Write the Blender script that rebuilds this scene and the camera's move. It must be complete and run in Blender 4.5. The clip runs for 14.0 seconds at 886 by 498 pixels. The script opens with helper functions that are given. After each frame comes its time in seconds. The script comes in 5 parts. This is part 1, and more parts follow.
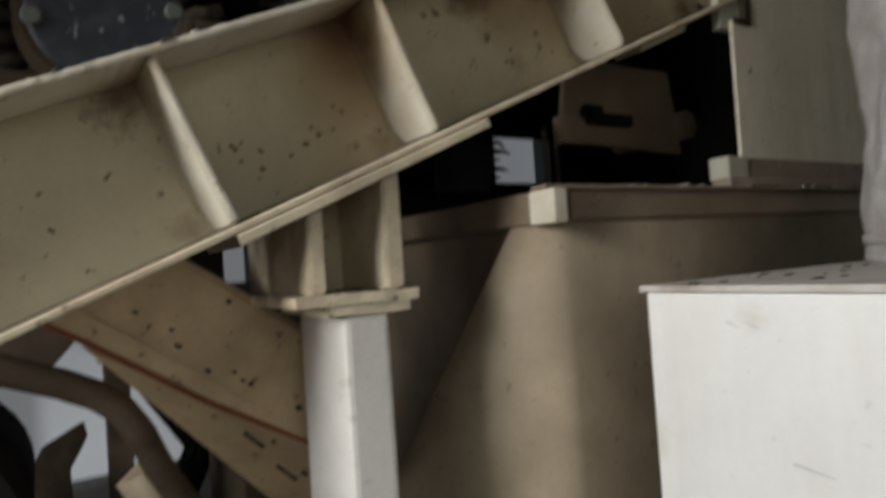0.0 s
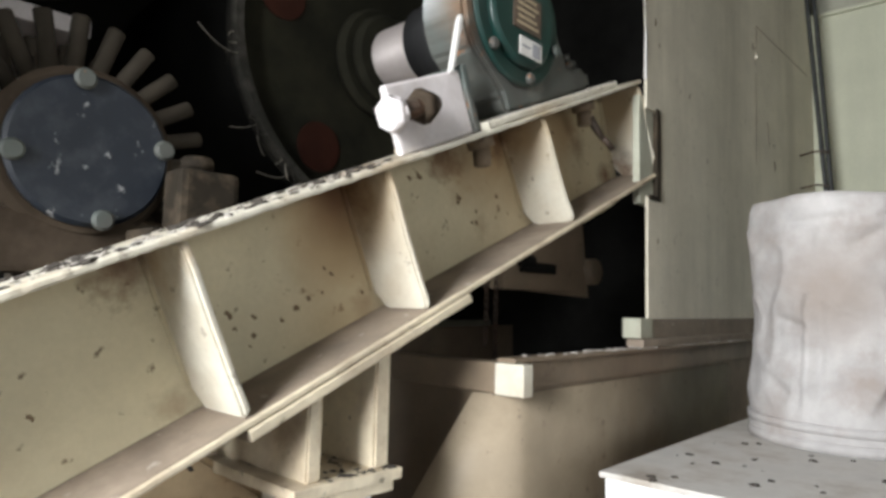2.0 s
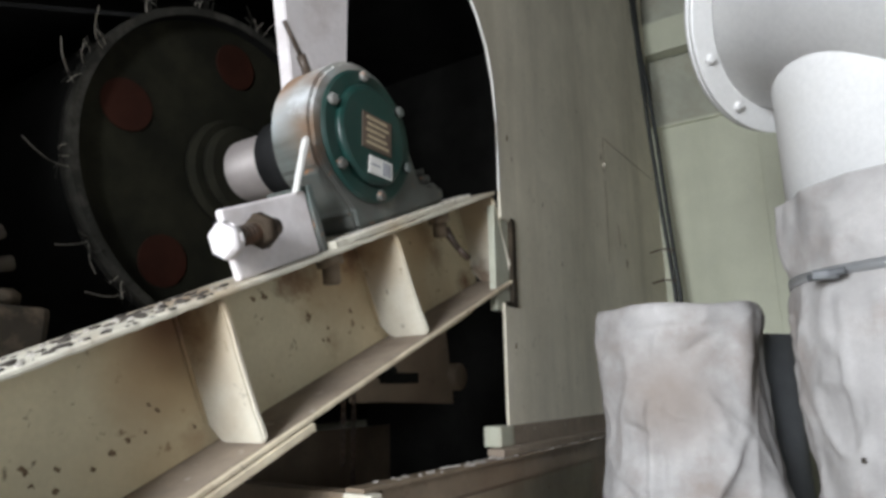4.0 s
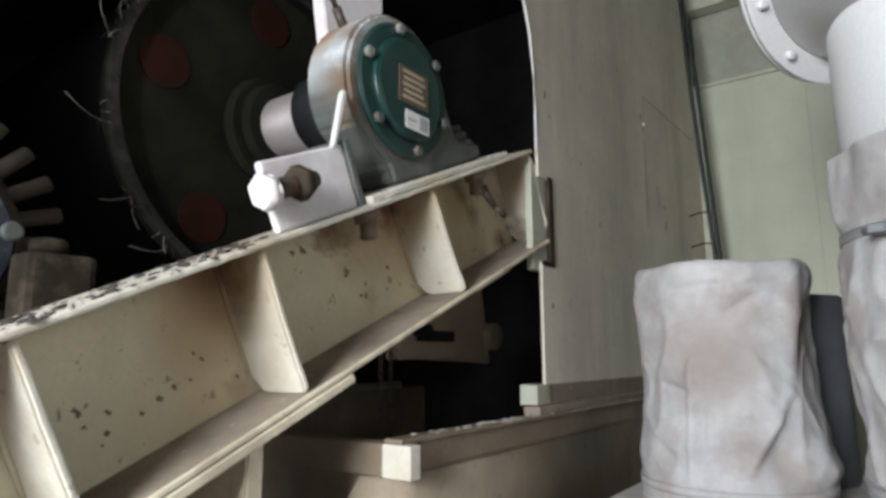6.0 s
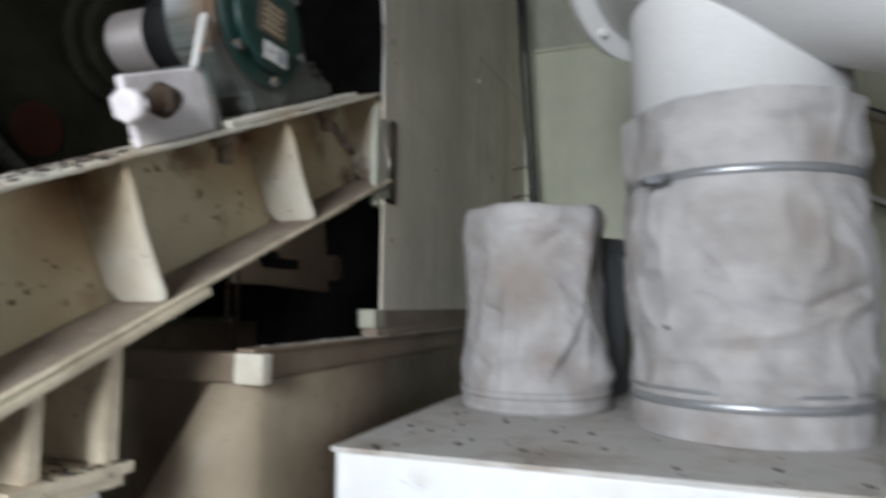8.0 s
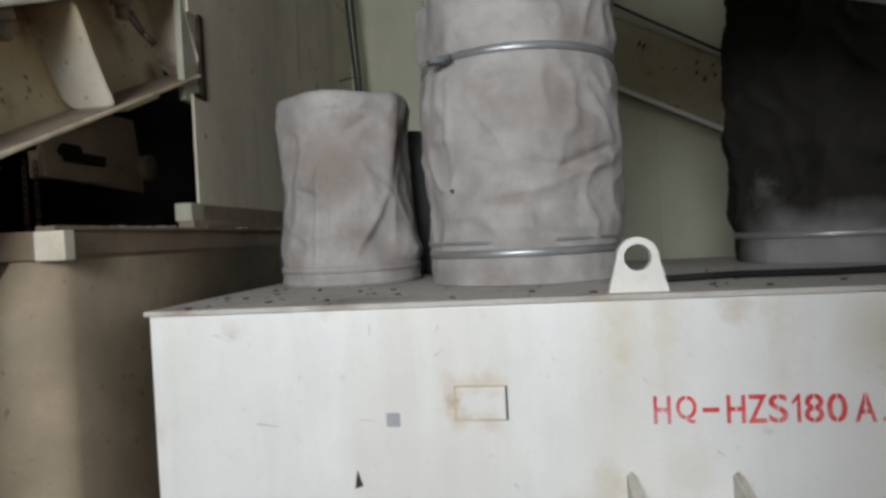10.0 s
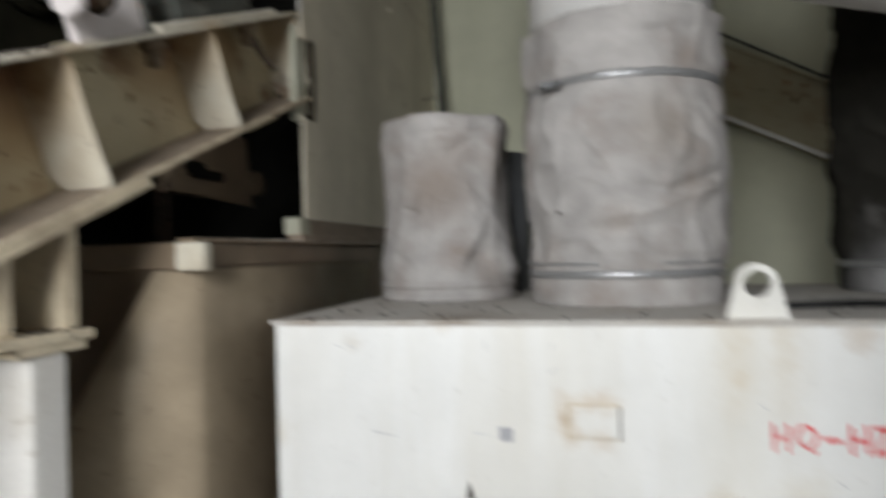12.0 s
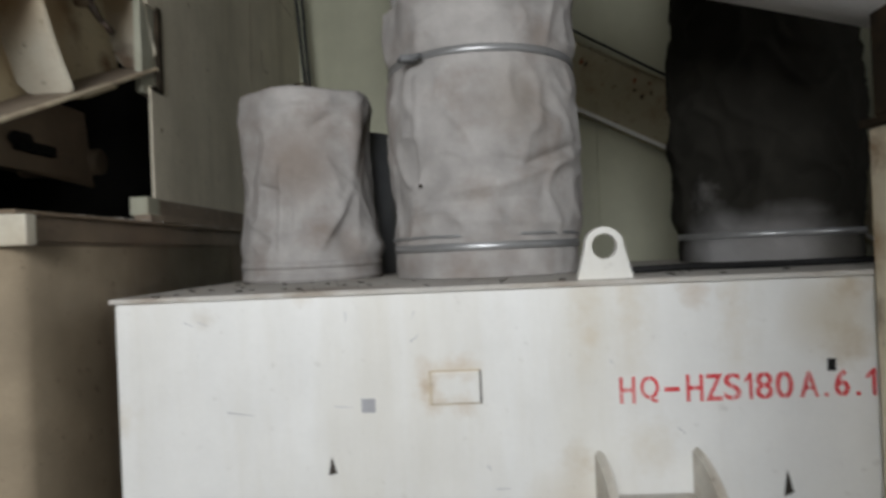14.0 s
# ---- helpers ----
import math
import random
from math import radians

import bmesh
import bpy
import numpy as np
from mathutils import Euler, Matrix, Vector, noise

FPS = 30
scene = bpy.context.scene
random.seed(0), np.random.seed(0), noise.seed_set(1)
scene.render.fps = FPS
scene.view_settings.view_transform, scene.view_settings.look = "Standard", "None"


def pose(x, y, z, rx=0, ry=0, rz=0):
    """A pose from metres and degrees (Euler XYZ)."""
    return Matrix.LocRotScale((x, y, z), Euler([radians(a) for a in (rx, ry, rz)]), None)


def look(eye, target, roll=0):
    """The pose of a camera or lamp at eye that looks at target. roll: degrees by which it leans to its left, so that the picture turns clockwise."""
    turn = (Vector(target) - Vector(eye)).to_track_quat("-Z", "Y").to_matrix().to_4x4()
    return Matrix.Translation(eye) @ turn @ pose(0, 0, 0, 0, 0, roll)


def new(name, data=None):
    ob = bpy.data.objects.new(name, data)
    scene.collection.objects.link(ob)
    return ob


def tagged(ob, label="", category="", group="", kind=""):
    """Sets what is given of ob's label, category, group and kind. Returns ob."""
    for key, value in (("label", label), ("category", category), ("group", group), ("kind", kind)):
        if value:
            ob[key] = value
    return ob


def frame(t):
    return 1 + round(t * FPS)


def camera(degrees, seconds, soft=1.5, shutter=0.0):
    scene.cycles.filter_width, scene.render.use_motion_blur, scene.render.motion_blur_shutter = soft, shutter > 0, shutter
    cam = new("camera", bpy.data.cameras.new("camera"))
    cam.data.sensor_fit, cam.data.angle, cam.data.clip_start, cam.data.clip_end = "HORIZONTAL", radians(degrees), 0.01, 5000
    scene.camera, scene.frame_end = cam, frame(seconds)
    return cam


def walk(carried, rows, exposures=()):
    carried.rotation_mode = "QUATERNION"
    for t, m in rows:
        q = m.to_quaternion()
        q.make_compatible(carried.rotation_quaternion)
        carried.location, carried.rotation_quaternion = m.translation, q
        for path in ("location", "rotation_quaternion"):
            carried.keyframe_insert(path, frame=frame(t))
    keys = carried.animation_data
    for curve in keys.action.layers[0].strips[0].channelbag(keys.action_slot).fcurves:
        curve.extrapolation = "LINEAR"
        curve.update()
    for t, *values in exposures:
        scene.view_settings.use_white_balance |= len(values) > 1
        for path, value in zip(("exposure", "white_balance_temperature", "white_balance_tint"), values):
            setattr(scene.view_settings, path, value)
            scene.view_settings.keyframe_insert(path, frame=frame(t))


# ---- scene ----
cam = camera(69.4, 14.0, soft=3.2, shutter=0.9)
PATH = [
    (0, (0.739, -0.866, 1.511), (-0.951, 0.203, 1.555), -3.9),
    (0.2, (0.67, -0.932, 1.534), (-0.968, 0.21, 1.431), -1.7),
    (0.3, (0.612, -1.004, 1.534), (-0.926, 0.27, 1.426), -0.1),
    (0.5, (0.627, -1.046, 1.578), (-0.883, 0.263, 1.503), -0.3),
    (0.7, (0.598, -1.088, 1.608), (-0.797, 0.343, 1.535), -1.3),
    (1, (0.594, -1.113, 1.655), (-0.727, 0.389, 1.643), -0.6),
    (1.5, (0.58, -1.104, 1.728), (-0.697, 0.429, 1.858), 1.1),
    (2, (0.601, -1.106, 1.754), (-0.75, 0.359, 1.922), 1.3),
    (2.5, (0.642, -1.062, 1.759), (-0.614, 0.48, 1.976), 1.1),
    (3, (0.676, -1.024, 1.802), (-0.393, 0.643, 2.079), -0.5),
    (3.2, (0.688, -1.026, 1.801), (-0.355, 0.64, 2.171), -2.0),
    (3.5, (0.681, -1.052, 1.833), (-0.361, 0.598, 2.268), -1.3),
    (6, (0.648, -1.045, 1.805), (-0.505, 0.556, 2.134), -0.4),
    (6.5, (0.648, -1.036, 1.802), (-0.505, 0.568, 2.116), 0.1),
    (7, (0.618, -1.068, 1.793), (-0.452, 0.6, 2.066), 1.0),
    (7.2, (0.57, -1.095, 1.781), (-0.411, 0.629, 2.038), 0.9),
    (7.5, (0.568, -1.122, 1.768), (-0.224, 0.706, 1.94), 2.8),
    (7.7, (0.577, -1.134, 1.742), (-0.125, 0.727, 1.947), 1.0),
    (8, (0.677, -1.189, 1.742), (-0.018, 0.679, 1.914), 0.4),
    (8.2, (0.777, -1.193, 1.694), (0.168, 0.707, 1.833), -1.4),
    (8.5, (0.841, -1.237, 1.606), (0.344, 0.701, 1.637), -0.4),
    (8.7, (0.83, -1.27, 1.568), (0.516, 0.706, 1.582), -1.5),
    (10.8, (0.827, -1.311, 1.609), (0.565, 0.671, 1.557), -3.0),
    (11, (0.767, -1.325, 1.624), (0.278, 0.614, 1.626), -3.3),
    (11.2, (0.756, -1.35, 1.647), (0.068, 0.527, 1.678), -2.9),
    (11.5, (0.699, -1.368, 1.626), (-0.074, 0.476, 1.68), -2.6),
    (11.8, (0.707, -1.364, 1.622), (0.085, 0.537, 1.643), -2.3),
    (12, (0.71, -1.365, 1.597), (0.275, 0.588, 1.61), -1.4),
    (12.2, (0.77, -1.335, 1.55), (0.465, 0.64, 1.494), -3.7),
    (12.5, (0.753, -1.327, 1.532), (0.726, 0.67, 1.424), -3.3),
    (13, (0.726, -1.341, 1.515), (0.803, 0.656, 1.429), -2.6),
    (13.5, (0.748, -1.325, 1.524), (0.787, 0.674, 1.479), -2.0),
    (14, (0.74, -1.337, 1.524), (0.686, 0.663, 1.53), -2.4),
]
EXPOSURES = [(0, -0.2, 6800, 10), (0.5, 0.15, 6650, 10), (1, 0.25, 6500, 10), (1.6, 0.85, 6450, 10), (2.5, 1.0, 6300, 10), (3.3, 0.85, 6200, 10), (3.7, 0.75, 6150, 10), (7.0, 0.75, 6050, 10), (7.6, 0.5, 5950, 10), (8.0, 0.3, 6000, 10), (8.5, 0.05, 6300, 10), (11.0, -0.2, 6450, 10), (11.5, -0.1, 6500, 10), (12, 0.0, 6500, 10), (13, -0.2, 6500, 10), (14, -0.3, 6500, 10)]
walk(cam, [(t, look(eye, target, roll)) for t, eye, target, roll in PATH], EXPOSURES)

# ---- light ----
world = bpy.data.worlds.new("world")
scene.world = world
world.use_nodes = True
_sky = world.node_tree.nodes.new("ShaderNodeTexSky")
_sky.sky_type = "NISHITA"
_sky.sun_disc = False
_sky.sun_elevation = radians(40)
_sky.sun_rotation = radians(150)
world.node_tree.links.new(_sky.outputs[0], world.node_tree.nodes["Background"].inputs[0])
world.node_tree.nodes["Background"].inputs[1].default_value = 0.10


def area(name, eye, target, w, h, power, col=(1, 1, 1)):
    d = bpy.data.lights.new(name, "AREA")
    d.shape, d.size, d.size_y, d.energy, d.color = "RECTANGLE", w, h, power, col
    ob = new(name, d)
    ob.matrix_world = look(eye, target)
    return ob


# daylight through the open front of the platform and the side opening
area("front_daylight", (0.40, -3.35, 2.4), (0.4, 0, 1.7), 1.0, 1.1, 120, (0.97, 0.985, 1.0))
area("left_daylight", (-1.0, -3.35, 2.1), (-1.0, 0, 2.1), 0.8, 1.3, 7, (0.96, 0.98, 1.0))
area("east_daylight", (3.95, -1.6, 2.0), (0, -1.6, 2.0), 2.4, 2.0, 14.0, (0.98, 0.99, 1.0))

# ---- materials ----


def mat(name, col, rough=0.6, metal=0.0, var=0.18, scale=6.0, stain=None, stain_amt=0.0, stain_scale=3.0,
        speck=None, speck_amt=0.0, bump=0.15, streak=False, grain=90.0, rnd=0.0, wrinkle=0.0, blots=(), gamt=0.28, spec=0.5):
    m = bpy.data.materials.new(name)
    m.use_nodes = True
    nt = m.node_tree
    N, L = nt.nodes, nt.links
    bsdf = N["Principled BSDF"]
    bsdf.inputs["Roughness"].default_value = rough
    bsdf.inputs["Metallic"].default_value = metal
    bsdf.inputs["Specular IOR Level"].default_value = spec
    tc = N.new("ShaderNodeTexCoord")
    src = tc.outputs["Object"]
    if streak:
        mp = N.new("ShaderNodeMapping")
        mp.inputs["Scale"].default_value = (1, 1, 0.12)
        L.new(src, mp.inputs[0])
        ssrc = mp.outputs[0]
    else:
        ssrc = src

    def tex(vec, sc, detail=6, rg=0.6):
        n = N.new("ShaderNodeTexNoise")
        n.inputs["Scale"].default_value, n.inputs["Detail"].default_value = sc, detail
        n.inputs["Roughness"].default_value = rg
        L.new(vec, n.inputs["Vector"])
        return n.outputs["Fac"]

    def ramp(fac, lo, hi):
        r = N.new("ShaderNodeMapRange")
        r.inputs["From Min"].default_value, r.inputs["From Max"].default_value = lo, hi
        L.new(fac, r.inputs["Value"])
        return r.outputs[0]

    def mix(fac, a, b, amt=1.0, mode="MIX"):
        x = N.new("ShaderNodeMix")
        x.data_type, x.blend_type = "RGBA", mode
        if amt < 1.0:
            mu = N.new("ShaderNodeMath")
            mu.operation = "MULTIPLY"
            mu.inputs[1].default_value = amt
            L.new(fac, mu.inputs[0])
            fac = mu.outputs[0]
        L.new(fac, x.inputs["Factor"])
        for v, s in ((a, x.inputs["A"]), (b, x.inputs["B"])):
            if isinstance(v, tuple):
                s.default_value = (*v, 1)
            else:
                L.new(v, s)
        return x.outputs["Result"]

    dark = tuple(c * (1 - var * 1.6) for c in col)
    lite = tuple(min(0.95, c * (1 + var * 0.6)) for c in col)
    out = mix(ramp(tex(src, scale), 0.3, 0.7), dark, lite)
    out = mix(ramp(tex(src, grain, 3), 0.35, 0.7), out, tuple(c * 0.72 for c in col), gamt)
    if stain:
        out = mix(ramp(tex(ssrc, stain_scale, 8, 0.65), 0.48, 0.68), out, stain, stain_amt)
    if speck:
        out = mix(ramp(tex(src, 32, 4, 0.55), 0.64, 0.70), out, speck, speck_amt)
    for centre, radius, bcol, amt in blots:
        vm = N.new("ShaderNodeVectorMath")
        vm.operation = "DISTANCE"
        vm.inputs[1].default_value = centre
        L.new(src, vm.inputs[0])
        wob = N.new("ShaderNodeMath")
        wob.operation = "MULTIPLY_ADD"
        L.new(tex(src, 24 if radius < 0.1 else 5, 6, 0.7 if radius < 0.1 else 0.5), wob.inputs[0])
        big = radius >= 0.1
        wob.inputs[1].default_value = radius * (0.9 if big else 2.2)
        L.new(vm.outputs["Value"], wob.inputs[2])
        out = mix(ramp(wob.outputs[0], radius * (1.6 if big else 2.1), radius * (0.7 if big else 1.0)), out, bcol, amt)
    if rnd:
        oi = N.new("ShaderNodeObjectInfo")
        out = mix(oi.outputs["Random"], out, dark, rnd)
    L.new(out, bsdf.inputs["Base Color"])
    if bump:
        b = N.new("ShaderNodeBump")
        b.inputs["Strength"].default_value, b.inputs["Distance"].default_value = bump, 0.004
        L.new(tex(src, 55, 8, 0.65), b.inputs["Height"])
        last = b
        if wrinkle:
            b2 = N.new("ShaderNodeBump")
            b2.inputs["Strength"].default_value, b2.inputs["Distance"].default_value = wrinkle, 0.03
            ab = N.new("ShaderNodeMath")
            ab.operation = "ABSOLUTE"
            sub = N.new("ShaderNodeMath")
            sub.operation = "SUBTRACT"
            sub.inputs[1].default_value = 0.5
            L.new(tex(src, 7.5, 5, 0.5), sub.inputs[0])
            L.new(sub.outputs[0], ab.inputs[0])
            L.new(ab.outputs[0], b2.inputs["Height"])
            L.new(b.outputs[0], b2.inputs["Normal"])
            last = b2
        L.new(last.outputs[0], bsdf.inputs["Normal"])
    rr = N.new("ShaderNodeMapRange")
    rr.inputs["To Min"].default_value, rr.inputs["To Max"].default_value = max(0.05, rough - 0.12), min(1, rough + 0.15)
    L.new(tex(src, 14), rr.inputs["Value"])
    L.new(rr.outputs[0], bsdf.inputs["Roughness"])
    return m


RUST = (0.16, 0.07, 0.03)
DIRT = (0.12, 0.095, 0.07)
CA0, SA0 = 0.9182, 0.3962


def bp(x, s, h):
    """A place on the inclined channel."""
    return (-0.21 + x, -0.259 + s * CA0 - h * SA0, 1.743 + s * SA0 + h * CA0)


RUSTY = (0.13, 0.06, 0.025)
OCHRE = (0.36, 0.25, 0.13)
BLOTS = ((bp(-0.135, -0.03, 0.225), 0.05, RUSTY, 0.9), (bp(-0.12, -0.045, 0.18), 0.09, OCHRE, 0.7), (bp(-0.135, 0.29, 0.235), 0.045, RUSTY, 0.8), (bp(-0.135, 0.34, 0.2), 0.06, OCHRE, 0.6),
         (bp(-0.135, 0.47, 0.21), 0.06, OCHRE, 0.7), (bp(-0.135, 0.80, 0.20), 0.06, OCHRE, 0.7), (bp(-0.135, 0.99, 0.02), 0.035, RUSTY, 0.8), (bp(-0.135, 0.83, 0.19), 0.03, RUSTY, 0.8),
         (bp(-0.135, -0.43, 0.02), 0.03, RUSTY, 0.4), (bp(-0.135, -0.44, 0.235), 0.035, RUSTY, 0.7), (bp(-0.135, 0.6, 0.12), 0.14, OCHRE, 0.4), (bp(-0.135, -0.03, 0.02), 0.03, RUSTY, 0.6))
BLOTS = tuple((p, r * 1.45, col, min(0.95, a * 1.15)) for p, r, col, a in BLOTS) + ((bp(-0.135, -0.03, 0.20), 0.14, OCHRE, 0.85), (bp(-0.135, -0.02, 0.235), 0.10, RUSTY, 0.9), (bp(-0.135, 0.45, 0.20), 0.15, OCHRE, 0.7), (bp(-0.135, 0.50, 0.25), 0.08, RUSTY, 0.85), (bp(-0.135, 0.30, 0.25), 0.08, RUSTY, 0.85), (bp(-0.135, 0.80, 0.22), 0.12, OCHRE, 0.8), (bp(-0.135, 0.72, 0.10), 0.20, OCHRE, 0.45), (bp(-0.135, -0.10, 0.0), 0.16, OCHRE, 0.5), (bp(-0.135, -0.42, 0.245), 0.07, RUSTY, 0.6), (bp(-0.135, 0.49, 0.235), 0.045, RUSTY, 0.85), (bp(-0.135, 0.87, 0.13), 0.05, (0.20, 0.13, 0.07), 0.75), (bp(-0.135, 0.36, 0.05), 0.035, (0.22, 0.15, 0.08), 0.6))
M_BEAM = mat("cream_paint", (0.555, 0.49, 0.33), 0.5, blots=BLOTS, var=0.10, stain=(0.33, 0.25, 0.15), stain_amt=0.5, stain_scale=2.6, speck=(0.10, 0.06, 0.03), speck_amt=0.8)
M_STIFF = mat("pale_cream_paint", (0.63, 0.59, 0.485), 0.45, var=0.10, stain=(0.36, 0.27, 0.16), stain_amt=0.45, stain_scale=5, speck=(0.12, 0.08, 0.05), speck_amt=0.5, blots=tuple((bp(0.0, s, 0.25), 0.045, OCHRE, 0.75) for s in (-0.391, 0.0, 0.512, 1.048)) + ((bp(-0.095, 0.0, 0.22), 0.13, OCHRE, 0.85), (bp(-0.115, 0.0, 0.245), 0.09, RUSTY, 0.95), (bp(-0.09, 0.52, 0.24), 0.12, OCHRE, 0.85), (bp(-0.13, 0.52, 0.24), 0.07, RUSTY, 0.7), (bp(-0.10, 1.05, 0.02), 0.07, RUSTY, 0.9), (bp(-0.09, 1.05, 0.22), 0.12, OCHRE, 0.7), (bp(-0.11, -0.39, 0.24), 0.08, OCHRE, 0.7)))
BOXBLOTS = tuple(((x, 0, 1.425 - 0.05 * k), 0.040 + 0.004 * (k % 3), (0.60, 0.51, 0.37), 0.36 - 0.05 * k) for x in (0.995, 1.085, 1.30) for k in range(4)) + tuple(((x, 0, z), 0.035, (0.55, 0.43, 0.30), 0.55) for x, z in ((0.664, 1.274), (0.705, 1.280), (0.750, 1.278), (0.660, 1.235), (0.668, 1.205), (0.730, 1.203))) + (((0.0, 0, 1.2), 0.05, (0.6, 0.54, 0.43), 0.5), ((1.12, 0, 1.10), 0.07, (0.62, 0.55, 0.42), 0.4), ((0.95, 0, 0.98), 0.10, (0.58, 0.50, 0.38), 0.4), ((1.53, 0, 1.30), 0.06, (0.42, 0.31, 0.17), 0.55), ((1.54, 0, 1.42), 0.05, (0.40, 0.29, 0.15), 0.6), ((0.4, 0, 1.438), 0.03, (0.6, 0.53, 0.42), 0.4), ((1.50, 0, 1.36), 0.10, (0.50, 0.42, 0.27), 0.5), ((1.22, 0, 1.42), 0.04, (0.42, 0.28, 0.14), 0.5), ((0.19, 0, 1.40), 0.03, (0.55, 0.5, 0.42), 0.5), ((0.66, 0, 1.24), 0.02, (0.40, 0.27, 0.14), 0.5), ((0.97, -0.02, 1.08), 0.05, (0.5, 0.4, 0.26), 0.5), ((1.0, 0, 1.33), 0.03, (0.6, 0.5, 0.36), 0.4))
M_FLANGE = mat("dirt_caked_paint", (0.27, 0.215, 0.16), 0.8, var=0.2, scale=9, stain=(0.15, 0.11, 0.08), stain_amt=0.6, stain_scale=8, speck=(0.5, 0.46, 0.4), speck_amt=0.4)
M_RUSTRED = mat("red_rust", (0.26, 0.075, 0.03), 0.85, var=0.3)
M_BOX = mat("white_box_paint", (0.80, 0.80, 0.775), 0.42, var=0.04, stain=(0.55, 0.50, 0.38), stain_amt=0.35, stain_scale=3.2, streak=True, speck=(0.35, 0.32, 0.28), speck_amt=0.2, bump=0.03, gamt=0.08, blots=BOXBLOTS)
M_BOXTOP = mat("dusty_white_paint", (0.60, 0.575, 0.53), 0.8, var=0.16, stain=(0.24, 0.19, 0.14), stain_amt=0.7, stain_scale=6)
M_POST = mat("white_post_paint", (0.72, 0.70, 0.66), 0.5, var=0.07, stain=(0.5, 0.45, 0.36), stain_amt=0.4, stain_scale=4, speck=(0.3, 0.26, 0.2), speck_amt=0.3)
M_BRKT = mat("tan_bracket_paint", (0.67, 0.58, 0.42), 0.55, var=0.15, stain=RUST, stain_amt=0.5, stain_scale=7, speck=DIRT, speck_amt=0.7)
# hopper tan in two tones: darker for shaded faces, lighter for lit ones
M_HOP = mat("shaded_tan_steel", (0.225, 0.172, 0.118), 0.5, var=0.18, stain=(0.16, 0.105, 0.07), stain_amt=0.7, stain_scale=2.2, streak=True, speck=(0.12, 0.08, 0.06), speck_amt=0.5, spec=0.25)
M_TANLIT = mat("lit_tan_paint", (0.36, 0.292, 0.205), 0.5, var=0.15, stain=(0.22, 0.15, 0.10), stain_amt=0.6, stain_scale=2.2, streak=True, speck=(0.12, 0.08, 0.06), speck_amt=0.5, spec=0.25)
M_CHUTE = mat("tan_chute_paint", (0.56, 0.42, 0.255), 0.55, var=0.16, stain=RUST, stain_amt=0.35, stain_scale=4, speck=(0.07, 0.04, 0.03), speck_amt=0.7, spec=0.25)
M_PLATE = mat("grey_green_paint", (0.68, 0.625, 0.50), 0.55, var=0.09, stain=(0.32, 0.285, 0.21), stain_amt=0.5, stain_scale=3, streak=True, speck=(0.22, 0.18, 0.13), speck_amt=0.3)
M_WALL = mat("pale_green_paint", (0.53, 0.535, 0.405), 0.6, var=0.06, stain=(0.36, 0.37, 0.27), stain_amt=0.4, stain_scale=2.5, streak=True, bump=0.05)
# stained wall green, darkened for the shade on the recessed upper panel
M_WALLD = mat("shaded_dirty_green_paint", (0.40, 0.40, 0.315), 0.6, var=0.12, stain=(0.25, 0.22, 0.15), stain_amt=0.5, stain_scale=5)
M_BRACE = mat("rusty_yellow_paint", (0.48, 0.44, 0.30), 0.6, var=0.15, stain=RUST, stain_amt=0.5, stain_scale=6, speck=(0.10, 0.04, 0.02), speck_amt=0.9)
M_CLOTH = mat("dusty_grey_cloth", (0.44, 0.42, 0.405), 0.95, var=0.18, scale=9, stain=(0.245, 0.20, 0.17), stain_amt=0.65, stain_scale=5, blots=(((0.27, 0.50, 1.80), 0.13, (0.25, 0.20, 0.165), 0.65), ((0.33, 0.51, 1.60), 0.07, (0.24, 0.19, 0.16), 0.6), ((0.90, 0.28, 1.90), 0.11, (0.27, 0.235, 0.20), 0.55), ((0.78, 0.26, 1.67), 0.06, (0.27, 0.225, 0.19), 0.6), ((1.0, 0.36, 1.76), 0.07, (0.22, 0.19, 0.165), 0.55)), bump=0.4, grain=300, wrinkle=0.24, spec=0.25)
M_TUBE = mat("white_tube_paint", (0.78, 0.77, 0.75), 0.4, var=0.05, stain=(0.55, 0.52, 0.47), stain_amt=0.3, stain_scale=3, bump=0.04)
M_CLAMP = mat("galvanised_band", (0.44, 0.445, 0.45), 0.36, metal=0.6, var=0.15, bump=0.05)
M_GREEN = mat("dark_green_enamel", (0.010, 0.042, 0.034), 0.35, var=0.25, stain=(0.06, 0.06, 0.05), stain_amt=0.35, stain_scale=7)
M_HOUS = mat("dusty_bearing_paint", (0.105, 0.105, 0.092), 0.6, var=0.3, blots=(((-0.31, -0.05, 2.55), 0.11, (0.56, 0.53, 0.48), 0.95), ((-0.32, -0.135, 2.47), 0.12, (0.52, 0.57, 0.58), 0.95), ((-0.36, -0.11, 2.52), 0.10, (0.24, 0.13, 0.06), 0.9), ((-0.262, -0.12, 2.50), 0.045, (0.18, 0.10, 0.05), 0.9), ((-0.262, -0.145, 2.40), 0.10, (0.16, 0.12, 0.085), 0.8), ((-0.25, -0.125, 2.49), 0.03, (0.16, 0.085, 0.04), 0.8), ((-0.26, -0.135, 2.37), 0.05, (0.15, 0.09, 0.05), 0.8), ((-0.29, -0.02, 2.585), 0.05, (0.5, 0.47, 0.43), 0.8), ((-0.272, -0.14, 2.44), 0.045, (0.62, 0.64, 0.65), 0.8), ((-0.272, -0.10, 2.33), 0.04, (0.17, 0.085, 0.04), 0.8), ((-0.272, 0.12, 2.26), 0.05, (0.28, 0.26, 0.23), 0.7)), stain=(0.045, 0.080, 0.075), stain_amt=0.6, stain_scale=6, speck=(0.30, 0.13, 0.05), speck_amt=0.8)
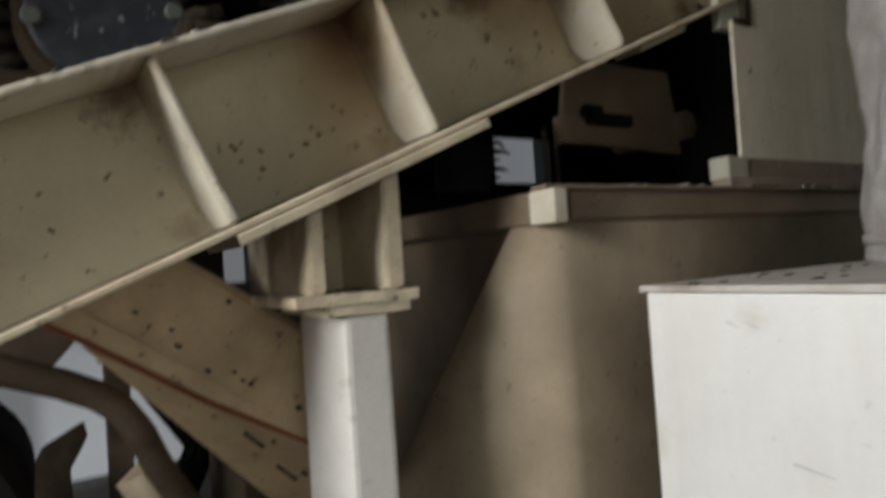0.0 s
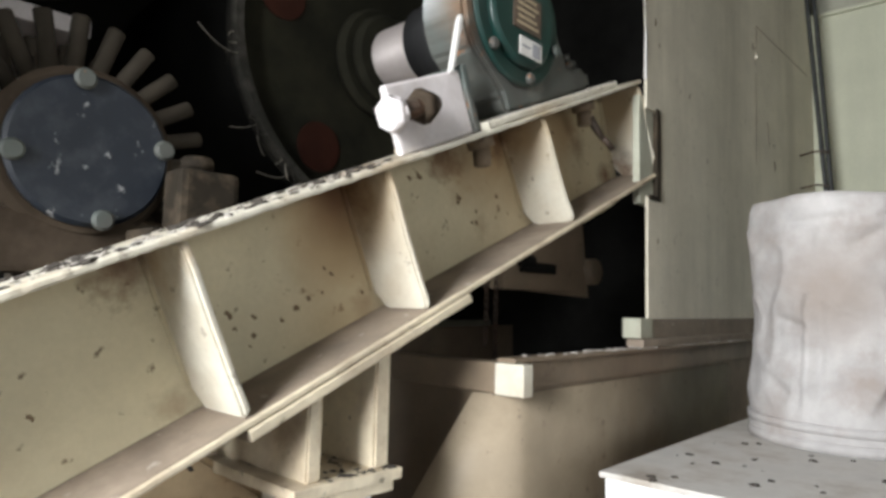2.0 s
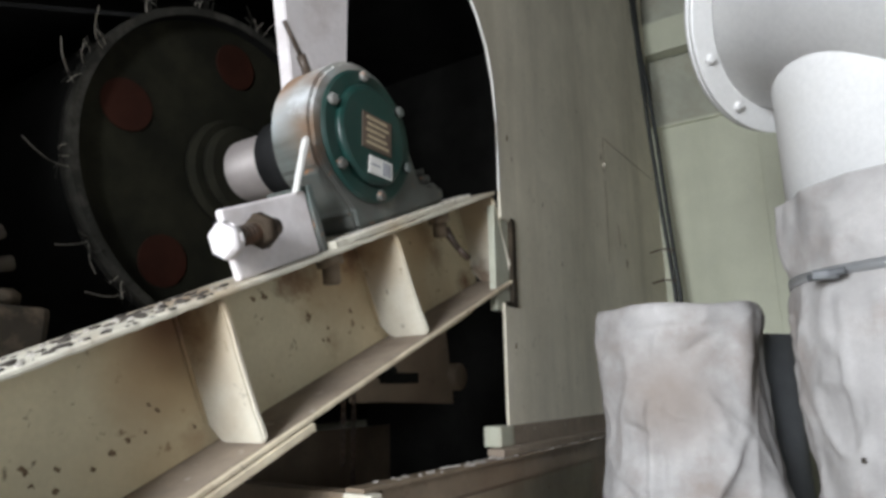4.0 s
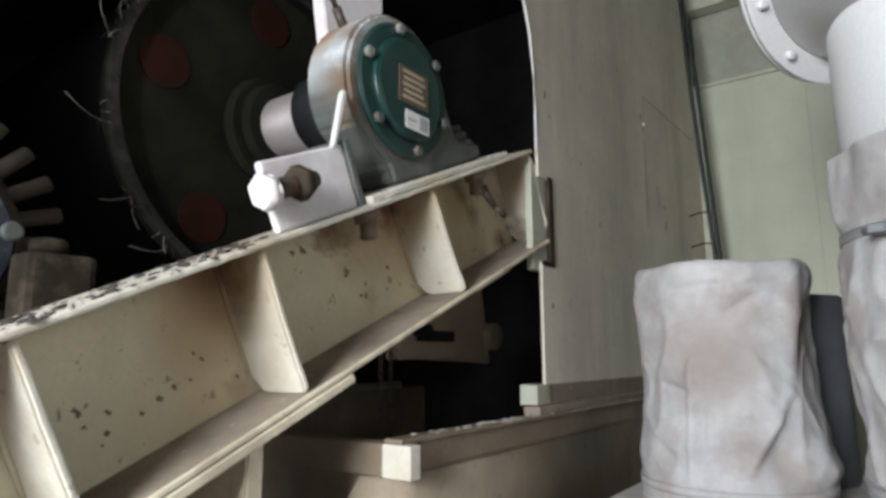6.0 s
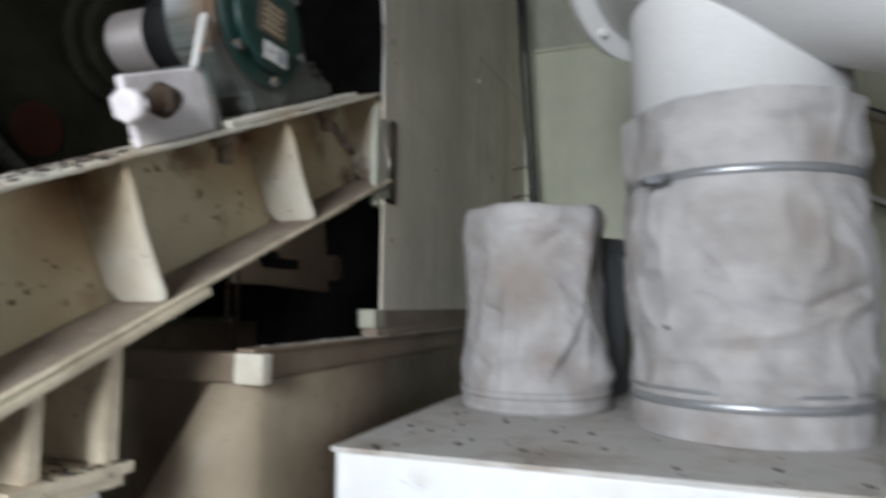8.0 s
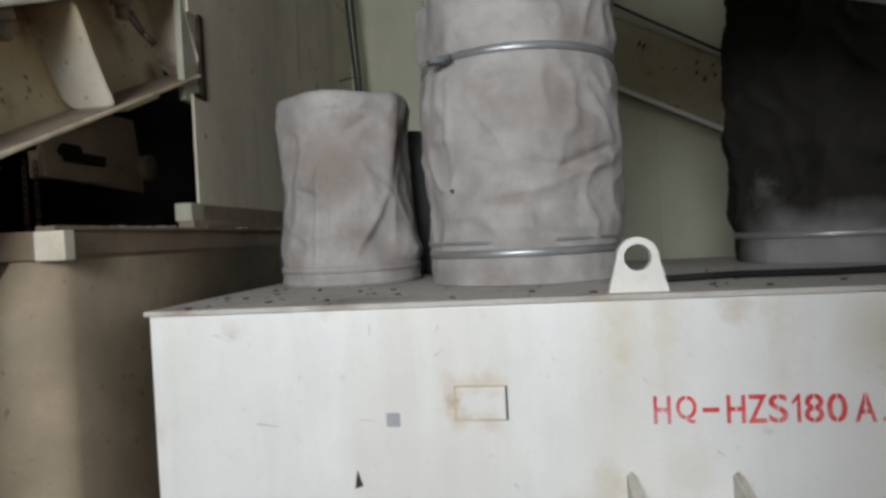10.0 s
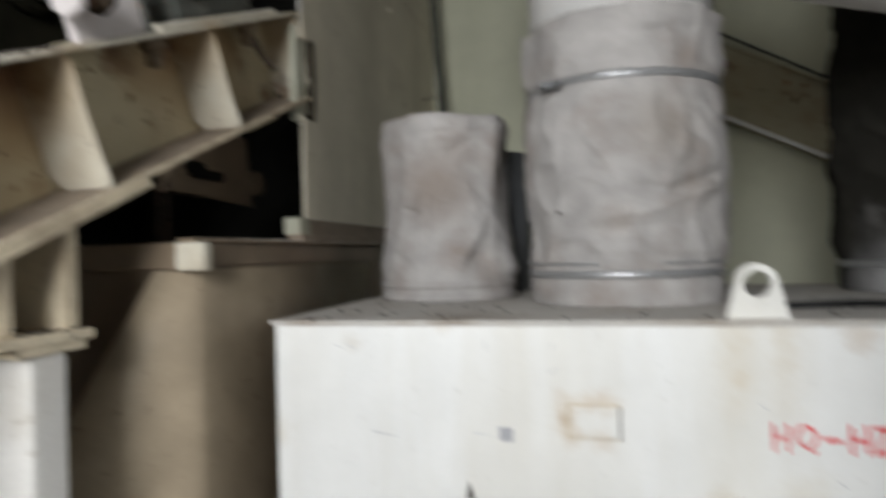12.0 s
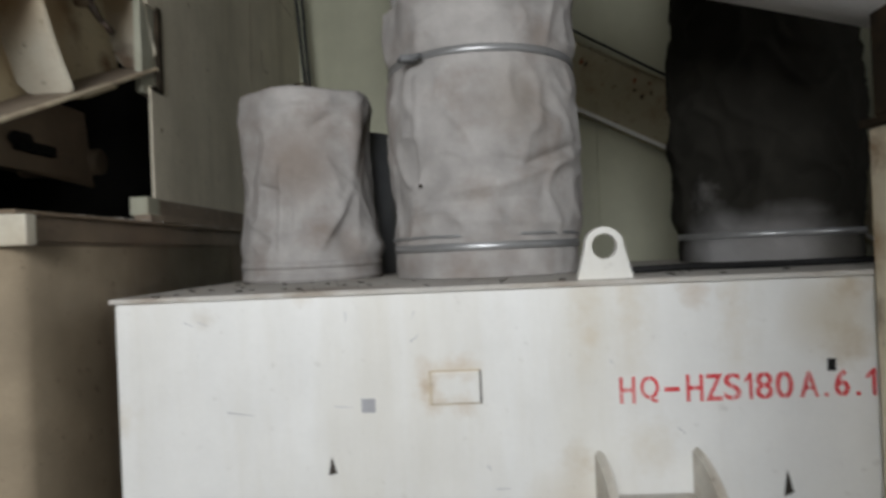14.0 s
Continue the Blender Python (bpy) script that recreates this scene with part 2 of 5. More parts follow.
M_BLOCK = mat("pinkish_white_paint", (0.74, 0.69, 0.68), 0.6, var=0.08, stain=(0.42, 0.36, 0.33), stain_amt=0.45, stain_scale=9)
M_STEEL = mat("worn_steel", (0.075, 0.055, 0.04), 0.55, metal=0.3, var=0.25, stain=RUST, stain_amt=0.5, stain_scale=14)
M_SHAFT = mat("dusty_shaft", (0.30, 0.265, 0.25), 0.5, metal=0.2, var=0.12, stain=(0.3, 0.27, 0.24), stain_amt=0.5)
M_RUBBER = mat("black_rubber", (0.022, 0.022, 0.022), 0.6, var=0.3, spec=0.12)
# drum steel, lagging and red primer are darkened to hold the casing's shade
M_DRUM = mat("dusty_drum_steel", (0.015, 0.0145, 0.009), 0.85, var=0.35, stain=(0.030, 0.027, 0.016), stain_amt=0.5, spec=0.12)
M_LAGSHADE = mat("shade_black_rubber", (0.005, 0.0048, 0.0042), 0.9, var=0.3, spec=0.12)
M_SCUFF = mat("pale_grey_scuff", (0.60, 0.60, 0.60), 0.6, var=0.15, bump=0)
M_CHIP = mat("bare_brown_chip", (0.21, 0.15, 0.095), 0.85, var=0.3, spec=0.2)
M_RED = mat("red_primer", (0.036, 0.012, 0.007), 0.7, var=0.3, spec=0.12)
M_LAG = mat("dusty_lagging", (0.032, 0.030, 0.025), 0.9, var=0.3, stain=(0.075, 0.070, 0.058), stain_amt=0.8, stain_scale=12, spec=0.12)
M_BLUE = mat("blue_black_cap", (0.014, 0.019, 0.028), 0.5, var=0.3, stain=(0.05, 0.055, 0.06), stain_amt=0.6, stain_scale=12, speck=(0.5, 0.5, 0.48), speck_amt=0.5)
M_BRUSH = mat("dusty_bristle", (0.30, 0.27, 0.22), 0.9, var=0.25)
# bristle colour darkened for the faint light on the roller tufts
M_TUFT = mat("dim_bristle", (0.075, 0.063, 0.048), 0.9, var=0.3, spec=0.15)
M_STUB = mat("grey_blue_steel", (0.115, 0.12, 0.125), 0.5, var=0.2, stain=(0.10, 0.10, 0.10), stain_amt=0.5, stain_scale=5)
M_MOTOR = mat("brown_cast_iron", (0.065, 0.048, 0.033), 0.8, var=0.3, stain=(0.16, 0.125, 0.09), stain_amt=0.4, spec=0.12)
# near black: shade inside the casing and below the frame, as colour
M_DARK = mat("shade_dark_steel", (0.012, 0.0115, 0.010), 0.9, var=0.3, spec=0.12)
M_CONC = mat("dusty_concrete", (0.14, 0.13, 0.115), 0.9, var=0.25, stain=DIRT, stain_amt=0.5)
M_ROOF = mat("grey_sheet", (0.12, 0.12, 0.115), 0.7, var=0.15)
COLBLOTS = tuple((p, r * 0.9, col, a) for p, r, col, a in (((1.60, -0.165, 1.66), 0.06, (0.34, 0.20, 0.08), 0.8), ((1.592, -0.165, 1.56), 0.05, (0.38, 0.24, 0.11), 0.7), ((1.64, -0.165, 1.70), 0.05, (0.30, 0.18, 0.08), 0.7), ((1.60, -0.165, 1.22), 0.05, (0.36, 0.22, 0.10), 0.7), ((1.615, -0.165, 1.26), 0.022, (0.06, 0.05, 0.035), 0.9), ((1.66, -0.165, 1.19), 0.018, (0.06, 0.05, 0.035), 0.9), ((1.64, -0.165, 1.10), 0.02, (0.07, 0.05, 0.04), 0.9), ((1.62, -0.165, 1.04), 0.06, (0.40, 0.28, 0.14), 0.6), ((1.572, -0.03, 1.50), 0.07, (0.36, 0.22, 0.10), 0.8), ((1.572, -0.03, 1.36), 0.05, (0.12, 0.07, 0.035), 0.8), ((1.572, -0.05, 1.68), 0.06, (0.22, 0.12, 0.05), 0.85),
            ((1.572, -0.12, 1.71), 0.05, (0.30, 0.19, 0.09), 0.8), ((1.572, -0.09, 1.25), 0.03, (0.06, 0.04, 0.03), 0.9), ((1.572, -0.13, 1.14), 0.05, (0.33, 0.24, 0.12), 0.7), ((1.572, -0.08, 1.17), 0.02, (0.07, 0.05, 0.03), 0.9), ((1.572, -0.12, 1.64), 0.015, (0.05, 0.04, 0.03), 0.9), ((1.572, -0.10, 1.05), 0.04, (0.28, 0.17, 0.08), 0.7)))
M_COL = mat("streaked_cream_paint", (0.80, 0.72, 0.56), 0.5, var=0.08, stain=(0.56, 0.42, 0.24), stain_amt=0.55, stain_scale=14, streak=True, speck=(0.10, 0.07, 0.05), speck_amt=0.3, blots=COLBLOTS)
M_BOLTD = mat("grimy_brown_steel", (0.030, 0.024, 0.017), 0.85, var=0.3, stain=(0.10, 0.075, 0.05), stain_amt=0.6, stain_scale=18, spec=0.12)
M_EAR = mat("dusty_cream_paint", (0.64, 0.61, 0.54), 0.6, var=0.14, scale=14, stain=(0.40, 0.34, 0.26), stain_amt=0.6, stain_scale=9, speck=(0.25, 0.2, 0.15), speck_amt=0.4)
M_HEAD = mat("dark_rusty_steel", (0.032, 0.024, 0.016), 0.75, var=0.3, stain=(0.10, 0.065, 0.03), stain_amt=0.5, stain_scale=8, spec=0.12)
# upper shade sits in the base colour, the lit foot in the blots
M_SLEEVE = mat("shaded_cloth", (0.03, 0.028, 0.023), 0.95, var=0.22, scale=7, stain=(0.018, 0.017, 0.014), stain_amt=0.6, stain_scale=4, bump=0.4, grain=300, wrinkle=0.35,
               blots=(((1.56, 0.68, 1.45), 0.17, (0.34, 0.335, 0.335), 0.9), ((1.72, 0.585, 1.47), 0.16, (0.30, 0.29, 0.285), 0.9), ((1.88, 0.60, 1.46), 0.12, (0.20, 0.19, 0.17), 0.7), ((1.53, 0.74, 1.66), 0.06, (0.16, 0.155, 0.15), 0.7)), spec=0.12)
M_DEB = mat("dark_flakes", (0.055, 0.045, 0.035), 0.9, var=0.3, rnd=0.4)
M_DUST = mat("pale_dust", (0.36, 0.33, 0.29), 0.95, var=0.2)
M_REDTXT = mat("faded_red_stencil", (0.72, 0.05, 0.06), 0.6, var=0.2, stain=(0.75, 0.42, 0.40), stain_amt=0.7, stain_scale=18, bump=0)
M_GREY = mat("grey_sticker", (0.40, 0.40, 0.42), 0.6, var=0.25, grain=220, bump=0)
M_BROWN = mat("dark_label", (0.10, 0.07, 0.05), 0.5, var=0.2, bump=0)
M_GOLD = mat("faded_gold_print", (0.42, 0.34, 0.22), 0.5, var=0.2, bump=0)
M_CABLE = mat("black_cable", (0.02, 0.022, 0.02), 0.5, var=0.2)


def glow(name, strength):
    m = bpy.data.materials.new(name)
    m.use_nodes = True
    p = m.node_tree.nodes["Principled BSDF"]
    p.inputs["Base Color"].default_value = (0.8, 0.85, 0.9, 1)
    p.inputs["Emission Color"].default_value = (0.86, 0.92, 1.0, 1)
    p.inputs["Emission Strength"].default_value = strength
    return m


M_GLOW = glow("bright_daylight", 1.3)
M_GLOW2 = glow("overcast_daylight", 0.16)

# ---- mesh helpers ----


def box(x0, x1, y0, y1, z0, z1, bev=0.003):
    bm = bmesh.new()
    bmesh.ops.create_cube(bm, size=1)
    bmesh.ops.transform(bm, matrix=Matrix.Translation(((x0 + x1) / 2, (y0 + y1) / 2, (z0 + z1) / 2)) @ Matrix.Diagonal((x1 - x0, y1 - y0, z1 - z0, 1)), verts=bm.verts)
    if bev:
        bmesh.ops.bevel(bm, geom=bm.edges[:], offset=bev, segments=2, affect="EDGES", profile=0.6)
    return bm


def cyl(p0, p1, r, seg=24, r2=None, bev=0.0):
    p0, p1 = Vector(p0), Vector(p1)
    bm = bmesh.new()
    d = p1 - p0
    bmesh.ops.create_cone(bm, cap_ends=True, segments=seg, radius1=r, radius2=r if r2 is None else r2, depth=d.length)
    if bev:
        caps = [e for e in bm.edges if abs(e.verts[0].co.z - e.verts[1].co.z) < 1e-6]
        bmesh.ops.bevel(bm, geom=caps, offset=bev, segments=2, affect="EDGES")
    bmesh.ops.transform(bm, matrix=Matrix.Translation((p0 + p1) / 2) @ d.to_track_quat("Z", "Y").to_matrix().to_4x4(), verts=bm.verts)
    for f in bm.faces:
        f.smooth = len(f.verts) == 4
    return bm


def prism(poly, a0, a1, axis="x", bev=0.0):
    """A polygon pushed along an axis: (y, z) along x, (x, z) along y, (x, y) along z."""
    bm = bmesh.new()

    def at(p, a):
        return {"x": (a, p[0], p[1]), "y": (p[0], a, p[1]), "z": (p[0], p[1], a)}[axis]
    lo = [bm.verts.new(at(p, a0)) for p in poly]
    hi = [bm.verts.new(at(p, a1)) for p in poly]
    n = len(poly)
    bm.faces.new(lo)
    bm.faces.new(hi[::-1])
    for i in range(n):
        bm.faces.new((lo[i], hi[i], hi[(i + 1) % n], lo[(i + 1) % n]))
    bmesh.ops.recalc_face_normals(bm, faces=bm.faces)
    if bev:
        bmesh.ops.bevel(bm, geom=bm.edges[:], offset=bev, segments=2, affect="EDGES")
    return bm


def ring(p0, p1, r_out, r_in, seg=48):
    """A washer or hoop between two points on its axis."""
    p0, p1 = Vector(p0), Vector(p1)
    q = (p1 - p0).to_track_quat("Z", "Y")
    bm = bmesh.new()
    loops = []
    for p, r in ((p0, r_in), (p0, r_out), (p1, r_out), (p1, r_in)):
        loops.append([bm.verts.new(p + q @ Vector((r * math.cos(a), r * math.sin(a), 0))) for a in (2 * math.pi * i / seg for i in range(seg))])
    for k in range(4):
        a, b = loops[k], loops[(k + 1) % 4]
        for i in range(seg):
            f = bm.faces.new((a[i], a[(i + 1) % seg], b[(i + 1) % seg], b[i]))
            f.smooth = k in (1, 3)
    bmesh.ops.recalc_face_normals(bm, faces=bm.faces)
    return bm


def rod(points, r, seg=10):
    """A bent round bar or cable through points."""
    bm = bmesh.new()
    pts = [Vector(p) for p in points]
    loops = []
    for i, p in enumerate(pts):
        d = (pts[min(i + 1, len(pts) - 1)] - pts[max(i - 1, 0)]).normalized()
        q = d.to_track_quat("Z", "Y")
        loops.append([bm.verts.new(p + q @ Vector((r * math.cos(a), r * math.sin(a), 0))) for a in (2 * math.pi * k / seg for k in range(seg))])
    for a, b in zip(loops, loops[1:]):
        for k in range(seg):
            bm.faces.new((a[k], a[(k + 1) % seg], b[(k + 1) % seg], b[k])).smooth = True
    bm.faces.new(loops[0][::-1])
    bm.faces.new(loops[-1])
    bmesh.ops.recalc_face_normals(bm, faces=bm.faces)
    return bm


def join(*bms):
    out = bmesh.new()
    me = bpy.data.meshes.new("tmp")
    for b in bms:
        b.to_mesh(me)
        out.from_mesh(me)
        b.free()
    bpy.data.meshes.remove(me)
    return out


def moved(bm, m):
    bmesh.ops.transform(bm, matrix=m, verts=bm.verts)
    return bm


def part(name, bm, material, parent=None, label=""):
    me = bpy.data.meshes.new(name)
    bm.to_mesh(me)
    bm.free()
    me.materials.append(material)
    ob = new(name, me)
    if parent:
        ob.parent = parent
    return tagged(ob, label)


def thing(name, label, category, group="", kind=""):
    return tagged(new(name), label, category, group, kind)


def structure(name, bm, material, label="", category=""):
    return tagged(part(name, bm, material), label, category, kind="structure")


# the inclined frame: s along it, h square to it, x across
A = math.atan(0.4315)
CA, SA = math.cos(A), math.sin(A)
BEAM = Matrix(((1, 0, 0, -0.21), (0, CA, -SA, -0.259), (0, SA, CA, 1.743), (0, 0, 0, 1)))
BX = -0.21      # outer edge of the flanges


def on_beam(bm):
    return moved(bm, BEAM)


# ---- structure ----
structure("floor", box(-3.2, 4.2, -3.6, 3.2, -0.15, 0.0, 0), M_CONC, "dusty grey concrete platform floor", "floor")
structure("ceiling", box(-3.2, 4.2, -3.6, 3.2, 4.6, 4.72, 0), M_ROOF, "dull grey sheet metal ceiling", "ceiling")
_w = [box(-3.2, -3.0, -3.6, -1.2, 0, 4.6, 0), box(-3.2, -3.0, 0.8, 2.0, 0, 4.6, 0), box(-3.2, -3.0, 2.0, 2.55, 0, 2.02, 0), box(-3.2, -3.0, 2.0, 2.55, 2.5, 4.6, 0), box(-3.2, -3.0, 2.55, 3.2, 0, 4.6, 0), box(-3.2, -3.0, -1.2, 0.02, 1.30, 4.6, 0), box(-3.2, -3.0, 0.02, 0.8, 1.70, 4.6, 0), box(-3.2, -3.0, -1.2, 0.02, 0, 0.5, 0), box(-3.2, -3.0, 0.02, 0.19, 0, 1.48, 0), box(-3.2, -3.0, 0.19, 0.8, 0, 1.70, 0)]
structure("wall_west", join(*_w), M_ROOF, "grey sheet metal wall with an opening", "wall")
_w = [box(4.0, 4.2, -3.6, -2.8, 0, 4.6, 0), box(4.0, 4.2, -0.4, 3.2, 0, 4.6, 0), box(4.0, 4.2, -2.8, -0.4, 0, 1.0, 0), box(4.0, 4.2, -2.8, -0.4, 3.0, 4.6, 0)]
structure("wall_east", join(*_w), M_ROOF, "grey sheet metal wall with an opening", "wall")
_w = [box(-3.0, -1.4, -3.6, -3.4, 0, 4.6, 0), box(-1.4, -0.6, -3.6, -3.4, 0, 1.45, 0), box(-1.4, -0.6, -3.6, -3.4, 2.75, 4.6, 0), box(-0.6, -0.12, -3.6, -3.4, 0, 4.6, 0),
      box(-0.12, 0.92, -3.6, -3.4, 0, 1.78, 0), box(-0.12, 0.92, -3.6, -3.4, 3.02, 4.6, 0), box(0.92, 4.0, -3.6, -3.4, 0, 4.6, 0)]
# unseen partition, added to shade the right end of the box and column
structure("wall_inner", box(0.96, 1.06, -3.4, -1.75, 0, 4.6, 0), M_ROOF, "unseen grey partition added to shade the right side", "wall")
structure("wall_south", join(*_w), M_ROOF, "grey sheet metal wall with two openings", "wall")
# pale green wall behind, with a slit of daylight low down
_w = [box(-3.0, 0.47, 2.6, 2.7, 0, 3.285, 0), box(0.62, 4.0, 2.6, 2.7, 0, 3.285, 0), box(0.47, 0.62, 2.6, 2.7, 2.00, 3.285, 0), box(0.47, 0.62, 2.6, 2.7, 0, 1.38, 0)]
wall_n = structure("wall_north", join(*_w), M_WALL, "pale green painted sheet steel wall", "wall")
tagged(part("panel", box(-3.0, 4.0, 2.72, 2.80, 3.285, 4.6, 0), M_WALLD, wall_n))
part("lip", box(-3.0, 4.0, 2.580, 2.72, 3.2855, 3.303, 0.002), M_WALL, wall_n)
part("rail", box(-3.0, 4.0, 2.60, 2.70, 3.775, 3.98, 0.004), M_WALL, wall_n)
for xs in (0.335, 1.6, 2.7):
    part("seam", box(xs, xs + 0.012, 2.592, 2.6, 0.1, 3.22, 0.002), M_WALL, wall_n)
structure("backdrop", box(-0.3, 1.6, 3.0, 3.02, 0.9, 2.5, 0), M_GLOW, "bright daylight outside the slit", "sky")
structure("backdrop", box(-3.5, -3.48, -2.4, 3.4, -0.6, 2.9, 0), M_GLOW2, "bright daylight outside the opening", "sky")

# screw conveyor: end centre, direction, radius, outlet top
TUBE_C, TUBE_D, TUBE_R, TUBE_OUT = (0.625, 0.586, 2.735), (0.772, -0.484, -0.408), 0.255, 3.30

# ---- conveyor head: inclined channel frame ----
frame_beam = thing("conveyor_frame", "cream painted inclined steel channel with rust stains and dust", "steel beam")
WEB = -0.135     # the web lies this far behind the flange edges


part("web", on_beam(box(WEB - 0.010, WEB, -1.6, 1.06, 0.0, 0.262, 0.001)), M_BEAM, frame_beam)


def worn_strip(x0, x1, s0, s1, h0, h1, seed, amp):
    """A long flange whose outer edge is nicked and caked along its length."""
    r = random.Random(seed)
    bm = bmesh.new()
    n = int((s1 - s0) / 0.011)
    rows = []
    for k in range(n + 1):
        u = s0 + (s1 - s0) * k / n
        e, t0, t1 = (amp * (noise.noise(Vector((u * 14, seed, q))) + 0.5 * r.uniform(-1, 1)) for q in (0.0, 3.0, 7.0))
        rows.append([bm.verts.new(p) for p in ((x0, u, h0), (x1 - 0.002, u, h0 + 0.6 * t0), (x1 + e, u, h0 + 0.003), (x1 + e, u, h1 - 0.003), (x1 - 0.004 + e, u, h1 + 0.6 * t1), (x0, u, h1))])
    for a, b in zip(rows, rows[1:]):
        for i in range(6):
            bm.faces.new((a[i], b[i], b[(i + 1) % 6], a[(i + 1) % 6]))
    bm.faces.new(rows[0])
    bm.faces.new(rows[-1][::-1])
    bmesh.ops.recalc_face_normals(bm, faces=bm.faces)
    return bm


part("bottom_flange", on_beam(worn_strip(WEB - 0.010, 0.002, -1.6, 1.06, -0.013, -0.0004, 1, 0.0012)), M_FLANGE, frame_beam, "lower flange caked with brown dust")
part("lower_edge", on_beam(worn_strip(0.0035, 0.0062, -1.6, 1.06, -0.0125, -0.0008, 9, 0.0010)), M_BRKT, frame_beam, "pale rubbed edge of the lower flange")
part("pad_edge", on_beam(worn_strip(0.0056, 0.0080, -0.40, 0.108, -0.0315, -0.0138, 10, 0.0010)), M_BRKT, frame_beam)
part("top_flange", on_beam(worn_strip(WEB - 0.010, 0.0, -1.6, 1.06, 0.2625, 0.2735, 2, 0.0022)), M_STIFF, frame_beam, "dusty top flange with flaking paint")


def stiffener(s, shear=0.0):
    """A plate across the channel, cut away at its inner lower corner, its outer edge rounded by weld and paint."""
    bm = bmesh.new()
    prof = [(WEB + 0.026, 0.0), (-0.010, 0.0), (0.002, 0.004), (0.004, 0.02), (0.0, 0.06), (-0.003, 0.14), (-0.002, 0.22), (-0.005, 0.250), (-0.010, 0.2622), (WEB, 0.2622), (WEB, 0.034)]
    lo = [bm.verts.new((x, s - 0.007 - shear * h, h)) for x, h in prof]
    hi = [bm.verts.new((x, s + 0.007 - shear * h, h)) for x, h in prof]
    bm.faces.new(lo)
    bm.faces.new(hi[::-1])
    for i in range(len(prof)):
        j = (i + 1) % len(prof)
        bm.faces.new((lo[i], hi[i], hi[j], lo[j]))
    bmesh.ops.recalc_face_normals(bm, faces=bm.faces)
    bmesh.ops.bevel(bm, geom=bm.edges[:], offset=0.0045, segments=3, affect="EDGES")
    return on_beam(bm)


for s in (-1.0, -0.391, 0.0, 0.542, 1.050):
    part("stiffener", stiffener(s, 0.085 if 0.4 < s < 0.6 else 0.0), M_STIFF, frame_beam, "pale welded stiffener plate with scuffed paint")
    part("weld_bead", on_beam(rod([(WEB + 0.002, s - 0.009 - (0.085 if 0.4 < s < 0.6 else 0.0) * h, h) for h in (0.04, 0.09, 0.15, 0.2, 0.26)], 0.005, 6)), M_BEAM, frame_beam)
part("bed_plate", on_beam(box(-0.30, WEB - 0.0105, 0.31, 1.0, 0.262, 0.2733, 0.001)), M_BEAM, frame_beam)
part("pad_plate", on_beam(worn_strip(-0.21, 0.004, -0.40, 0.108, -0.032, -0.0135, 3, 0.0012)), M_FLANGE, frame_beam)
part("packing_plate", on_beam(worn_strip(-0.17, -0.002, 0.305, 0.905, 0.2745, 0.2900, 4, 0.0022)), M_STIFF, frame_beam, "pale packing plate with chipped edge")
part("tail_plate", on_beam(box(-0.10, -0.02, 0.62, 0.80, -0.028, -0.0135, 0.002)), M_BEAM, frame_beam)
part("weld_lump", on_beam(join(cyl((-0.05, 0.81, 0.215), (-0.03, 0.822, 0.150), 0.013, 8, r2=0.008), cyl((-0.03, 0.822, 0.155), (-0.02, 0.845, 0.118), 0.008, 8, r2=0.010))), M_STEEL, frame_beam, "bent wire end hanging from the bolt")
for s in (0.335, 0.805):
    part("bolt", on_beam(join(cyl((-0.060, s - 0.012, 0.196), (-0.060, s, 0.238), 0.020, 6, bev=0.003), cyl((-0.060, s, 0.236), (-0.060, s, 0.262), 0.030, 18))), M_HOP, frame_beam, "rusty nut and washer under the top flange")

_rc = random.Random(17)
for s, h, w in ((-0.273, 0.064, 0.008), (-0.303, 0.112, 0.011), (-0.262, 0.092, 0.008), (-0.300, 0.088, 0.007), (-0.285, 0.050, 0.005), (-0.181, 0.074, 0.010), (-0.150, 0.080, 0.009), (-0.120, 0.078, 0.006), (-0.215, 0.066, 0.007),
                (-0.032, 0.046, 0.008), (-0.09, 0.103, 0.008), (-0.10, 0.118, 0.006), (0.354, 0.092, 0.009), (0.442, 0.103, 0.010), (0.305, 0.138, 0.013), (0.330, 0.072, 0.008), (0.345, 0.066, 0.011), (0.30, 0.128, 0.008), (0.47, 0.052, 0.006), (0.42, 0.058, 0.006),
                (0.20, 0.215, 0.014), (0.17, 0.220, 0.010), (0.75, 0.20, 0.010), (0.66, 0.225, 0.008), (-0.60, 0.10, 0.008), (-0.72, 0.06, 0.006), (-0.66, 0.12, 0.005), (0.06, 0.06, 0.005)):
    pts = [(s + 0.85 * w * _rc.uniform(0.25, 1.3) * math.cos(a + 0.4) * 0.75, h + 0.75 * w * _rc.uniform(0.25, 1.3) * math.sin(a)) for a in (2 * math.pi * i / 13 for i in range(13))]
    part("paint_chip", on_beam(prism(pts, WEB + 0.0002, WEB + 0.0010)), M_CHIP, frame_beam, "brown chip where the paint has come off")

far_beam = thing("conveyor_frame", "dark inclined steel channel on the far side of the drum", "steel beam")
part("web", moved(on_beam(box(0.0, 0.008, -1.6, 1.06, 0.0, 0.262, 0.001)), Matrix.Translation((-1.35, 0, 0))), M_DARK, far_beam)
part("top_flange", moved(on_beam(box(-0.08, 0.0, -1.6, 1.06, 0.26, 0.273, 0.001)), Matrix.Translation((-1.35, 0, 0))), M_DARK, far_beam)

# support bracket and post
bracket = thing("support_bracket", "tan welded steel bracket with rust carrying the inclined channel", "bracket")


